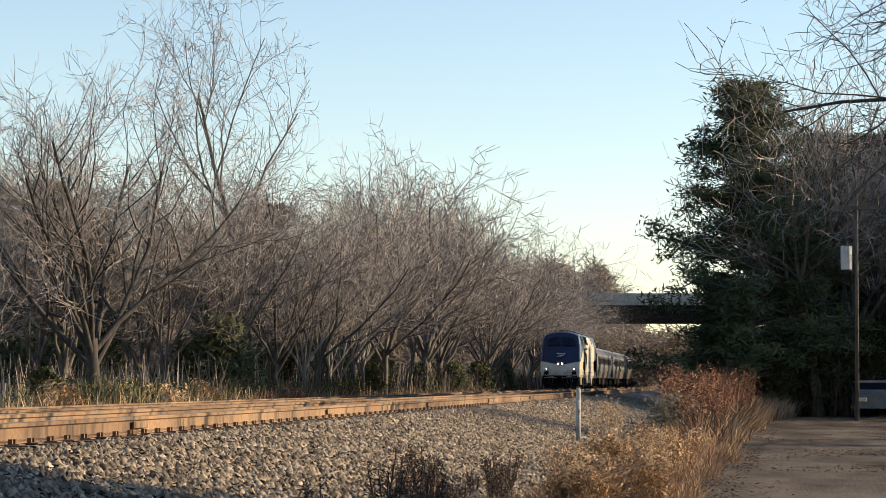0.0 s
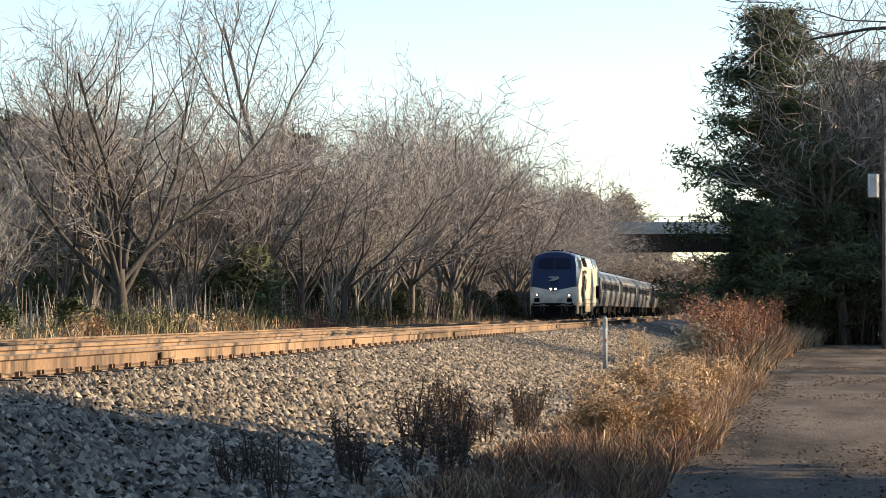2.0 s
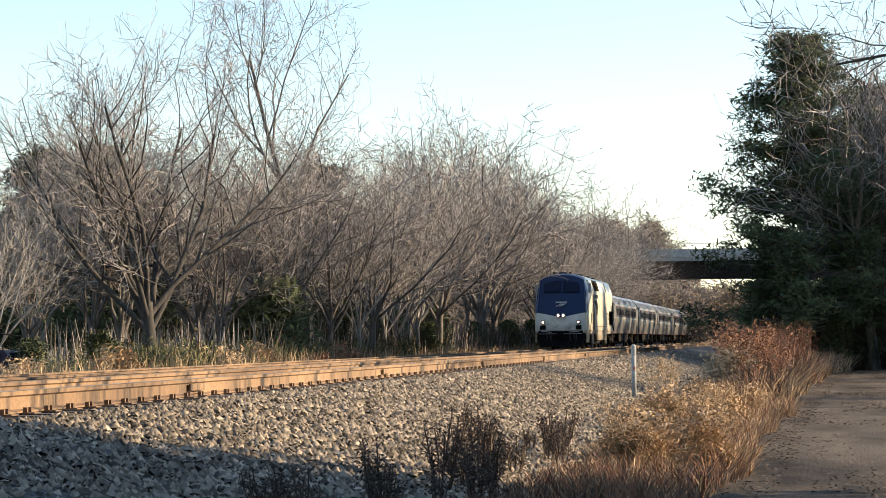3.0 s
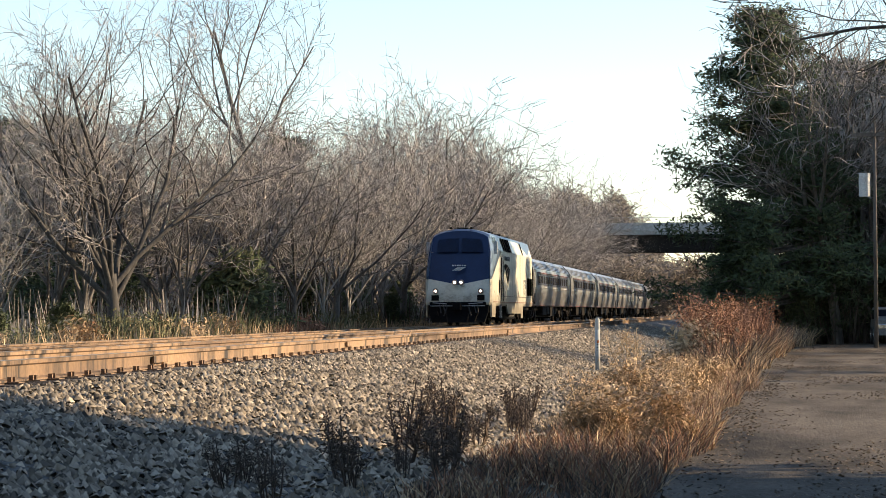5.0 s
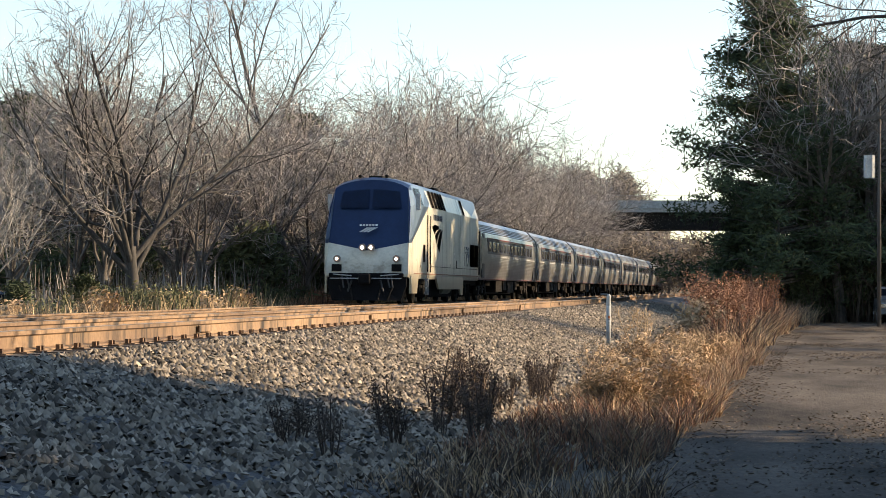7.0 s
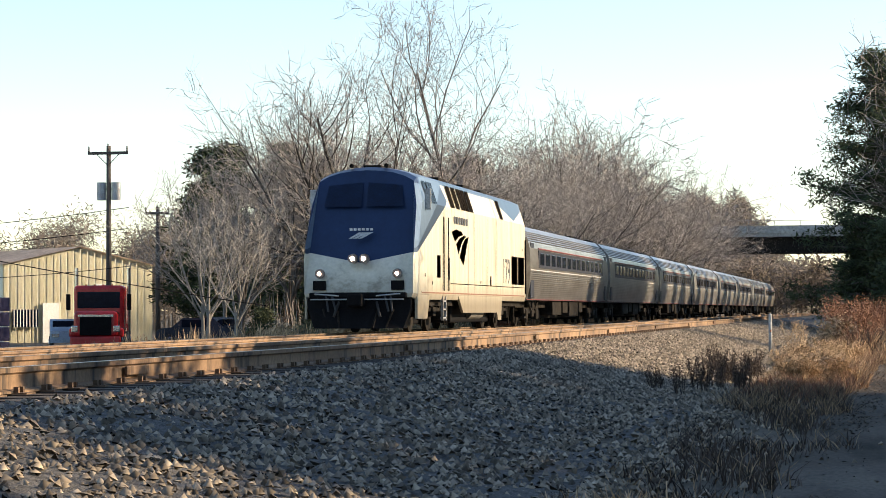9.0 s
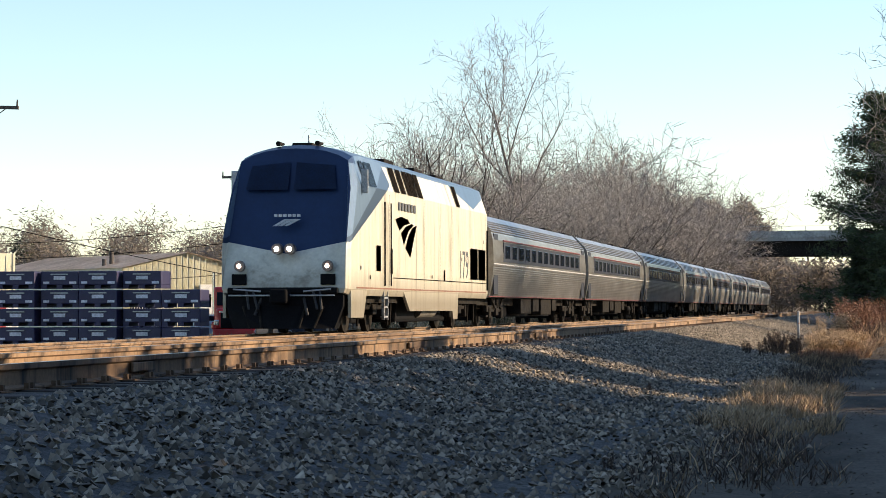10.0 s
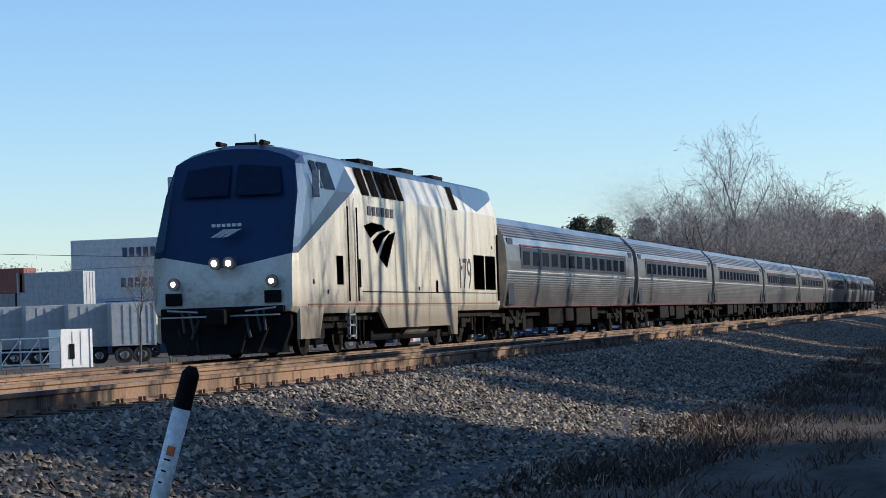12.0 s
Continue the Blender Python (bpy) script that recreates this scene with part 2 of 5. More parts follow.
def track(name, centre, top, label, tie_range):
    t = thing(name, pose(centre, 0, top), label, "railway track")
    for side in (-0.755, 0.755):
        loft("rail", [[(x, y, z) for x, z in rail_outline(side, 0)] for y in steps(-260, 480, 20)], M_rust, t, "rust-orange steel rail")
        part("rail_head", box(side - 0.03, side + 0.03, -260, 480, 0.0015, 0.004), M_railtop, t, "worn brighter running surface")
    for y in np.arange(-106, 110, 11.9):
        part("joint_bar", box(0.785, 0.81, y - 0.3, y + 0.3, -0.125, -0.05, 0.006), M_rust, t, "rusty bolted joint bar")
    tie = box(-1.3, 1.3, -0.11, 0.11, -0.36, -0.186, 0.01)
    me = bpy.data.meshes.new("tie")
    tie.to_mesh(me)
    tie.free()
    me.materials.append(M_tie)
    plate = bmesh.new()
    add_box(plate, 0.575, 0.935, -0.09, 0.09, -0.186, -0.176)
    for s in (-1, 1):
        for y in (-0.05, 0.05):
            add_box(plate, 0.755 + s * 0.09 - 0.018, 0.755 + s * 0.09 + 0.018, y - 0.016, y + 0.016, -0.178, -0.135)
    pm = bpy.data.meshes.new("tie_plate")
    plate.to_mesh(pm)
    plate.free()
    pm.materials.append(M_rust)
    for y in np.arange(*tie_range):
        for kind, mesh in (("tie", me), ("tie_plate", pm)):
            ob = new(kind, mesh)
            ob.parent = t
            ob.matrix_local = pose(random.uniform(-0.05, 0.05) if kind == "tie" else 0, y + random.uniform(-0.02, 0.02), 0)
    return t


track("siding_track", SIDING, 0.0, "rusty siding track on dark timber ties", (-112, 60, 0.58))
track("main_track", MAIN, RAIL_MAIN, "main line track on dark timber ties", (-112, 60, 0.62))


# ---- bare trees ----
def tubes(paths, sides):
    """Skins over polylines [(point, radius), ...], as arrays."""
    verts, faces = [], []
    ring = [(math.cos(2 * math.pi * i / sides), math.sin(2 * math.pi * i / sides)) for i in range(sides)]
    for path in paths:
        base = len(verts)
        d = (path[-1][0] - path[0][0]).normalized()
        u = d.orthogonal().normalized()
        w = d.cross(u)
        for p, r in path:
            for c, s in ring:
                verts.append(p + u * (c * r) + w * (s * r))
        for i in range(len(path) - 1):
            for j in range(sides):
                a, b = base + i * sides + j, base + i * sides + (j + 1) % sides
                faces.append((a, b, b + sides, a + sides))
    return verts, faces


def branching(rng, height, spread, lean, levels, kids, low, twig=0.011, girth=0.0165, reach=1.0, stem=0.86, taper=0.62, lift=0.07):
    """Limb paths of a bare crown: trunk and limbs, and the fine twigs apart."""
    thick, fine = [], []

    def grow(p, d, length, r, level):
        n = (5, 5, 4, 3, 2)[level]
        path, q, way = [(p.copy(), r)], p.copy(), d.copy()
        for i in range(n):
            wob = (0.07, 0.12, 0.18, 0.24, 0.28)[level]
            way = (way + Vector((rng.gauss(0, wob), rng.gauss(0, wob), rng.gauss(0, wob) + (lift if level else 0.02)))).normalized()
            q = q + way * (length / n)
            path.append((q.copy(), max(twig * 0.6, r * (1 - (0.62 if level else taper) * (i + 1) / n))))
        (thick if level < 3 else fine).append(path)
        if level >= levels:
            return
        count = kids[level]
        for k in range(count):
            f = (low if level == 0 else 0.22) + (1 - (low if level == 0 else 0.22)) * (k + rng.random() * 0.8) / count
            i = min(n - 1, int(f * n))
            s = f * n - i
            a, b = path[i], path[i + 1]
            start = a[0].lerp(b[0], s)
            axis = (b[0] - a[0]).normalized()
            side = axis.orthogonal().normalized()
            side.rotate(Matrix.Rotation(rng.uniform(0, 6.283), 3, axis))
            ang = radians(rng.uniform(28, 58)) * (spread if level == 0 else 1.0)
            away = (axis * math.cos(ang) + side * math.sin(ang)).normalized()
            grow(start, away, length * (rng.uniform(0.42, 0.62) if level == 0 else rng.uniform(0.34, 0.56)) * ((1.05 - 0.45 * f) * reach if level == 0 else 1), max(twig, (a[1] + (b[1] - a[1]) * s) * 0.55), level + 1)

    grow(Vector((0, 0, -0.1)), Vector((lean, 0, 1)).normalized(), height * stem, height * girth, 0)
    return thick, fine


def bare_tree(seed, height, spread=1.0, lean=0.0, kids=(12, 8, 6, 4), low=0.22, label="leafless grey-brown tree on the rough verge", twig=0.011, levels=4, bark=None, twigs=None, **form):
    rng = random.Random(seed)
    thick, fine = branching(rng, height, spread, lean, levels, kids, low, twig, **form)
    t = thing("bare_tree", pose(0, 0, 0), label, "tree", "bare trees along the line")
    v, f = tubes([q for q in thick if q[0][1] > 0.05], 6)
    v2, f2 = tubes([q for q in thick if q[0][1] <= 0.05], 4)
    raw_v, shift = v + v2, len(v)
    big = raw("trunk", raw_v, f + [tuple(i + shift for i in q) for q in f2], bark or M_bark, t, "grey furrowed trunk and limbs")
    big.data.shade_smooth()
    v, f = tubes([q for q in fine if len(q) > 3], 3)
    for q in (q for q in fine if len(q) <= 3):     # the last twigs are slim blades
        w = (q[1][0] - q[0][0]).cross(Vector((rng.gauss(0, 1), rng.gauss(0, 1), rng.gauss(0, 1)))).normalized() * 1.25
        k = len(v)
        for p, r in q:
            v += [p - w * r, p + w * r]
        f += [(k + 2 * i, k + 2 * i + 1, k + 2 * i + 3, k + 2 * i + 2) for i in range(len(q) - 1)]
    raw("crown", v, f, twigs or M_twig, t, "haze of fine bare twigs")
    return t


def put(t, x, y, turn=0.0, scale=1.0, label="", tall=1.0):
    t.matrix_world = pose(x, y, profile(x) - 0.05, 0, 0, turn) @ Matrix.Diagonal((scale, scale, scale * tall, 1))
    return tagged(t, label)


def again(t, x, y, turn=0.0, scale=1.0, label="", tall=1.0):
    c = copy_thing(t, Matrix.Identity(4))
    return put(c, x, y, turn, scale, label, tall)


# ---- evergreens ----
def needles(rng, limbs, per, size, flat=0.5, thin=0.25):
    verts, faces = [], []
    for p, r in limbs:
        for _ in range(per):
            c = p + Vector((rng.gauss(0, r), rng.gauss(0, r), rng.gauss(0, r * flat)))
            a = Vector((rng.gauss(0, 1), rng.gauss(0, 1), rng.gauss(0, 0.7))).normalized() * size * rng.uniform(0.6, 1.4)
            b = a.orthogonal().normalized() * size * thin * rng.uniform(0.6, 1.4)
            k = len(verts)
            verts += [c - a - b * 0.3, c - b, c + a, c + b]
            faces.append((k, k + 1, k + 2, k + 3))
    return verts, faces


def pine(seed, height, width, low, label, clumps=150, per=70, size=0.17, mat=None):
    rng = random.Random(seed)
    t = thing("pine_tree", pose(0, 0, 0), label, "tree", "pines beside the lane")
    trunk, limbs, tips = [], [], []
    trunk.append([(Vector((0.1 * math.sin(i), 0.1 * math.cos(i * 1.7), height * i / 6)), height * 0.013 * (1.05 - i / 6.5)) for i in range(7)])
    for k in range(clumps):
        f = low + (1 - low) * (k + rng.random()) / clumps
        reach = width * (1 - ((f - low) / (1 - low)) ** 1.6 * 0.82) * rng.uniform(0.5, 1.2)
        a = rng.uniform(0, 6.283)
        z = height * f
        end = Vector((math.cos(a) * reach, math.sin(a) * reach, z + reach * rng.uniform(-0.15, 0.4)))
        mid = Vector((end.x * 0.5, end.y * 0.5, z + reach * 0.1))
        limbs.append([(Vector((0, 0, z)), 0.05), (mid, 0.035), (end, 0.012)])
        tips += [(end, 0.34), (mid.lerp(end, 0.55), 0.3)] + ([(mid, 0.25)] if rng.random() < 0.6 else [])
    v, f = tubes(trunk + limbs, 6)
    raw("trunk", v, f, M_bark, t, "rough brown trunk with limbs")
    v, f = needles(rng, tips, per, size)
    raw("crown", v, f, mat or M_pine, t, "clumped dark green needles")
    return t


# ---- low growth ----
def blades(rng, places, mat, name, label, category, width=0.006):
    """Thin bent blades; places: x, y, height, lean."""
    verts, faces = [], []
    for x, y, h, lean in places:
        z = profile(x) - 0.05
        a = rng.uniform(0, 6.283)
        w = Vector((math.cos(a), math.sin(a), 0)) * width * rng.uniform(0.7, 1.6)
        b = rng.uniform(0, 6.283)
        off = Vector((math.cos(b), math.sin(b), 0)) * h * lean
        p = Vector((x, y, z))
        k = len(verts)
        m = p + off * 0.35 + Vector((0, 0, h * 0.55))
        e = p + off + Vector((0, 0, h))
        verts += [p - w, p + w, m + w * 0.8, m - w * 0.8, e + w * 0.25, e - w * 0.25]
        faces += [(k, k + 1, k + 2, k + 3), (k + 3, k + 2, k + 4, k + 5)]
    return tagged(raw(name, verts, faces, mat), label, category, "", "stuff")


def weed(seed, h, mat, label, stems=7, heads=True, name="dead_weed"):
    """A dry weed: a few upright stems with side shoots and seed heads."""
    rng = random.Random(seed)
    t = thing(name, pose(0, 0, 0), label, "weed", "dry weeds on the verge")
    paths, heads_at = [], []
    for s in range(stems):
        a = rng.uniform(0, 6.283)
        top = Vector((math.cos(a) * h * rng.uniform(0.05, 0.4), math.sin(a) * h * rng.uniform(0.05, 0.4), h * rng.uniform(0.55, 1.0)))
        foot = Vector((math.cos(a), math.sin(a), 0)) * 0.05
        paths.append([(foot, 0.011), (foot.lerp(top, 0.5) + Vector((rng.gauss(0, 0.02), rng.gauss(0, 0.02), 0)), 0.009), (top, 0.006)])
        heads_at.append((top, h * 0.055))
        for k in range(6):
            f = rng.uniform(0.35, 0.95)
            p = foot.lerp(top, f)
            q = p + Vector((rng.gauss(0, 0.09), rng.gauss(0, 0.09), rng.uniform(0.05, 0.16))) * h
            paths.append([(p, 0.006), (q, 0.004)])
            heads_at.append((q, h * 0.04))
    v, f = tubes(paths, 3)
    raw("stem", v, f, mat, t)
    v, f = needles(rng, heads_at, 9 if heads else 5, 0.03 * max(0.7, h), 1.4)
    tagged(raw("seed_head", v, f, mat, t), "", "", "", "stuff")
    return t


# ---- locomotive ----
def livery():
    """Silver sides, a dark blue nose that sweeps up to a blue roof edge, with runs of dirt."""
    m, nt, p = material("silver_and_blue_paint", 0.38, 0.25)
    tc = nt.nodes.new("ShaderNodeTexCoord")
    sep = nt.nodes.new("ShaderNodeSeparateXYZ")
    nt.links.new(tc.outputs["Object"], sep.inputs[0])

    def calc(op, a, b=None, c=None):
        n = nt.nodes.new("ShaderNodeMath")
        n.operation = op
        for i, v in enumerate((a, b, c)):
            if v is None:
                continue
            if hasattr(v, "links"):
                nt.links.new(v, n.inputs[i])
            else:
                n.inputs[i].default_value = v
        return n.outputs[0]

    x, y, z = sep.outputs["X"], sep.outputs["Y"], sep.outputs["Z"]
    curve = nt.nodes.new("ShaderNodeMapRange")
    for i, v in ((1, 0.3), (2, 5.6), (3, 0.0), (4, 1.62)):
        curve.inputs[i].default_value = v
    nt.links.new(y, curve.inputs[0])
    vee = calc("MULTIPLY", calc("ABSOLUTE", x), 0.17)
    edge = calc("ADD", calc("ADD", 1.80, curve.outputs[0]), vee)
    blue = calc("GREATER_THAN", z, edge)
    dirt = grain(nt, 1.3, 5, 0.75, (0.5, 1.6, 0.12))
    fine = grain(nt, 14, 3)
    silver = ramp(nt, dirt, ((0.32, (0.24, 0.21, 0.155)), (0.46, (0.60, 0.56, 0.445)), (0.7, (0.74, 0.70, 0.59))))
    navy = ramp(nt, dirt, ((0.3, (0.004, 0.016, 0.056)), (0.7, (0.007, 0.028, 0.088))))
    low = nt.nodes.new("ShaderNodeMapRange")
    for i, v in ((1, 0.7), (2, 1.5), (3, 0.75), (4, 0.0)):
        low.inputs[i].default_value = v
    nt.links.new(z, low.inputs[0])
    silver = blend(nt, low.outputs[0], silver, (0.16, 0.125, 0.085))
    # the nose's blue lightened for sides and roof, sky sheen put into its colour
    sheen_slate = ramp(nt, dirt, ((0.3, (0.05, 0.09, 0.15)), (0.7, (0.08, 0.14, 0.22))))
    roof = calc("GREATER_THAN", z, 4.0)
    rear = calc("MULTIPLY", calc("GREATER_THAN", y, 14.6), calc("GREATER_THAN", z, calc("ADD", 3.45, calc("MULTIPLY", calc("ABSOLUTE", calc("SUBTRACT", y, 18.0)), 0.16))))
    cab = calc("MULTIPLY", blue, calc("LESS_THAN", y, calc("ADD", 5.4, calc("MULTIPLY", calc("SUBTRACT", z, 3.4), -0.8))))
    mask = calc("MAXIMUM", calc("MAXIMUM", cab, roof), rear)
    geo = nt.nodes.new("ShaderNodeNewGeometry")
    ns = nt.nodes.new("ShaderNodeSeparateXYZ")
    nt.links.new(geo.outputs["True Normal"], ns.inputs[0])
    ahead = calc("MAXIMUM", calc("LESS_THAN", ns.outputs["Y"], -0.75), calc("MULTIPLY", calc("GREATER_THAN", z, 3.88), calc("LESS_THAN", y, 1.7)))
    # cheek gets a paler painted sheen of the same blue; the band stays dark
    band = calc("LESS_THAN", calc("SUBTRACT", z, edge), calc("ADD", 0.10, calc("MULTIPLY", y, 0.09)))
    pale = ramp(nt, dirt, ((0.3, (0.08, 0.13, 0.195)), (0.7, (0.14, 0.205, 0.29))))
    side = blend(nt, calc("MULTIPLY", band, cab), blend(nt, cab, sheen_slate, pale), (0.035, 0.06, 0.10))
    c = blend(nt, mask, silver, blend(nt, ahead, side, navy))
    c = blend(nt, 0.3, c, ramp(nt, fine, ((0.3, (0.7, 0.7, 0.7)), (0.7, (1.2, 1.2, 1.2)))), "MULTIPLY")
    nt.links.new(c, p.inputs["Base Color"])
    return m


M_livery = livery()
M_screen = plain("tinted_windscreen", (0.0045, 0.019, 0.064), 0.42)
M_decal = plain("dark_grey_decal", (0.045, 0.052, 0.064), 0.6)
M_chromed = plain("tarnished_reflector", (0.22, 0.17, 0.15), 0.4, 0.5)
M_grille = plain("dark_grille", (0.05, 0.045, 0.04), 0.6, 0.3)
M_orange = plain("orange_reflector", (0.5, 0.12, 0.03), 0.5)
M_dirtyglass = plain("sooty_window", (0.022, 0.019, 0.017), 0.8)
M_dirtyglass.node_tree.nodes["Principled BSDF"].inputs["Specular IOR Level"].default_value = 0.0
M_tank = mottled("dirty_tank_paint", (0.07, 0.065, 0.055), (0.17, 0.155, 0.13), 2.0, 0.7, 0.1, depth=0)
M_sill = plain("faded_sill_paint", (0.20, 0.09, 0.05), 0.6)


def loco_section(y, halves, heights, back):
    """An outline across the locomotive from the right sill over the roof to the left one."""
    right = [(a, y + d, z) for a, z, d in zip(halves, heights, back)]
    return right + [(-a, yy, z) for a, yy, z in reversed(right[:-1])]


def wheelset(name, y, r, parent):
    bm = bmesh.new()
    for s in (-1, 1):
        add_rod(bm, (s * 0.66, y, r), (s * 0.80, y, r), r, r, 24)
        add_rod(bm, (s * 0.80, y, r), (s * 0.98, y, r), r * 0.25, r * 0.2, 12)
    add_rod(bm, (-0.66, y, r), (0.66, y, r), 0.09)
    return part(name, bm, M_under, parent, "steel wheels and axle")


def bogie(y, base, r, parent, name="bogie"):
    bm = bmesh.new()
    for s in (-1, 1):
        add_box(bm, s * 1.02, s * 1.18, y - base / 2 - 0.5, y + base / 2 + 0.5, r + 0.02, r + 0.24, 0.03)
        for k in (-1, 1):
            add_box(bm, s * 1.0, s * 1.22, y + k * base / 2 - 0.2, y + k * base / 2 + 0.2, r - 0.2, r + 0.2, 0.04)
            add_rod(bm, (s * 1.1, y + k * 0.42, r + 0.1), (s * 1.1, y + k * 0.42, r + 0.62), 0.12, 0.12, 10)
            add_rod(bm, (s * 1.24, y + k * base / 2, r + 0.5), (s * 1.24, y + k * (base / 2 - 0.75), r + 0.15), 0.035, 0.035, 6)
        add_box(bm, s * 1.0, s * 1.25, y - 0.25, y + 0.25, r - 0.1, r + 0.15, 0.03)
    add_box(bm, -1.0, 1.0, y - 0.3, y + 0.3, r, r + 0.3)
    b = part(name, bm, M_under, parent, "oily cast truck frame with springs")
    for k in (-1, 1):
        wheelset("wheelset", y + k * base / 2, r, b)
    return b


def locomotive():
    t = thing("locomotive", pose(0, 0, 0), "silver and navy diesel passenger locomotive with lit headlamps", "locomotive")
    S, level = loco_section, (0,) * 10
    nose = (0.0, 0.0, 0.02, 0.22, 0.78, 1.12, 1.16, 1.20, 1.215, 1.22)
    cab = (0.0, 0.0, 0.0, 0.25, 0.90, 1.22, 1.25, 1.28, 1.28, 1.28)
    wall, high = (1.48, 1.53, 1.53, 1.53, 1.51, 1.27, 1.03, 0.7, 0.36, 0.0), (0.86, 1.0, 1.9, 2.5, 3.4, 4.10, 4.20, 4.28, 4.33, 4.345)
    body = [S(0.0, (1.42, 1.46, 1.47, 1.465, 1.42, 1.29, 1.05, 0.72, 0.36, 0.0), (0.92, 1.02, 1.88, 2.35, 3.3, 3.93, 4.06, 4.16, 4.21, 4.225), nose),
            S(0.30, (1.47, 1.53, 1.53, 1.53, 1.50, 1.29, 1.05, 0.72, 0.36, 0.0), (0.88, 1.0, 1.9, 2.4, 3.38, 4.04, 4.16, 4.25, 4.31, 4.325), cab)]
    body += [S(y, wall, high, level) for y in (2.2, 4.4, 20.3)] + [S(20.8, tuple(a * 0.97 for a in wall), tuple(min(z, 4.26) for z in high), level)]
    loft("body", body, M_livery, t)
    # windscreen, a dark band low on the arched top
    for s in (-1, 1):
        ws = bmesh.new()
        ws.faces.new([ws.verts.new(p) for p in ((s * 0.07, 0.735, 3.26), (s * 1.08, 0.735, 3.26), (s * 1.00, 1.035, 3.82), (s * 0.07, 1.08, 3.90))])
        bmesh.ops.solidify(ws, geom=ws.faces[:], thickness=0.03)
        part("windscreen", ws, M_screen, t, "dark blue-tinted windscreen")
    # lower front
    plough = [((-1.38, 0.5), (-1.38, 0.12), (-0.45, -0.08), (0.45, -0.08), (1.38, 0.12), (1.38, 0.5)), ((-1.2, 0.5), (-1.2, 0.0), (-0.3, -0.36), (0.3, -0.36), (1.2, 0.0), (1.2, 0.5))]
    loft("pilot", [[(x, y, 1.0) for x, y in plough[0]], [(x, y - 0.02, 0.62) for x, y in plough[0]], [(x, y, 0.12) for x, y in plough[1]]], M_black, t, "black snow plough pilot")
    for x in (-0.95, -0.55, 0.55, 0.95):
        part("plough_rib", rod((x, -0.02 if abs(x) > 0.7 else -0.1, 0.62), (x * 0.8, -0.16 if abs(x) > 0.7 else -0.32, 0.14), 0.03, 0.03, 6), M_under, t)
    for x, d in ((-0.85, 0.1), (-0.7, 0.16), (0.72, 0.14), (0.88, 0.08)):
        part("cable_hose", rod((x, -0.1, 0.98), (x + d, -0.26, 0.55), 0.03, 0.03, 8), M_rubber, t, "hanging black hose")
    part("coupler_shank", rod((0, 0.1, 0.84), (0, -0.42, 0.84), 0.12, 0.12, 10), M_under, t)
    part("uncoupling_lever", rod((-1.25, -0.2, 0.86), (1.25, -0.2, 0.86), 0.018, 0.018, 6), M_steel, t)
    part("buffer_beam", box(-1.3, 1.3, -0.13, 0.3, 0.90, 1.04, 0.03), M_black, t)
    part("coupler", box(-0.2, 0.2, -0.55, 0.1, 0.68, 1.0, 0.05), M_black, t, "black knuckle coupler")
    for s in (-1, 1):
        part("air_hose", rod((s * 0.5, -0.06, 0.8), (s * 0.62, -0.2, 0.42), 0.035), M_rubber, t)
        part("grab_rail", rod((s * 0.5, -0.13, 0.95), (s * 1.15, -0.13, 1.0), 0.02), M_steel, t)
        part("number_board", box(s * 0.88, s * 1.22, -0.03, 0.05, 1.1, 1.34, 0.01), M_black, t, "dark recessed step box")
        lamp = part("ditch_light", rod((s * 1.04, 0.05, 1.52), (s * 1.04, -0.05, 1.52), 0.13, 0.12, 16), M_chromed, t)
        part("lens", rod((s * 1.04, -0.05, 1.52), (s * 1.04, -0.065, 1.52), 0.055, 0.045, 16), M_dim, lamp, "lit warm lens")
        lamp = part("headlight", rod((s * 0.15, 0.14, 1.90), (s * 0.15, -0.06, 1.90), 0.13, 0.12, 16), M_chromed, t)
        part("lens", rod((s * 0.15, -0.06, 1.90), (s * 0.15, -0.075, 1.90), 0.062, 0.05, 16), M_head, lamp, "lit lens")
        part("mirror", box(s * 1.5, s * 1.66, 1.6, 1.66, 3.2, 3.75, 0.015), M_steel, t, "grey rear-view mirror")
        part("sill_stripe", box(s * 1.525, s * 1.537, 0.9, 20.2, 1.02, 1.055), M_sill, t, "thin faded orange sill stripe")
    # nose emblem: three swept bars under a row of small plain bars
    bm = bmesh.new()
    for k in range(3):
        a = -0.32 + 0.13 * k
        v = [bm.verts.new(p) for p in ((a, 0.26, 2.42), (a + 0.10, 0.26, 2.42), (a + 0.40, 0.345, 2.58), (a + 0.26, 0.345, 2.58))]
        bm.faces.new(v)
    bmesh.ops.solidify(bm, geom=bm.faces[:], thickness=0.02)
    part("nose_emblem", bm, M_white, t, "white swept-bar emblem")
    for k in range(6):
        part("nose_lettering", box(-0.30 + k * 0.11, -0.23 + k * 0.11, 0.33, 0.40, 2.63, 2.69), M_white, t, "small white plain bar")
    # cab side, engine room windows, doors, grilles on both sides
    for s in (-1, 1):
        def slab(name, y0, y1, z0, z1, mat, label=""):
            f = lambda z: s * (1.545 if z <= 3.4 else 1.53 - (z - 3.4) * 0.333)
            vs = [(f(z0), y0, z0), (f(z0), y1, z0), (f(z1), y1, z1), (f(z1), y0, z1)]
            b = bmesh.new()
            b.faces.new([b.verts.new(v) for v in vs])
            bmesh.ops.solidify(b, geom=b.faces[:], thickness=0.03)
            return part(name, b, mat, t, label)
        slab("cab_window", 1.95, 2.35, 3.41, 3.98, M_glass, "dark cab window")
        slab("cab_window", 2.5, 3.35, 3.41, 3.98, M_glass, "dark cab window")
        slab("cab_door", 4.1, 4.13, 1.1, 3.3, M_black, "dark door joint")
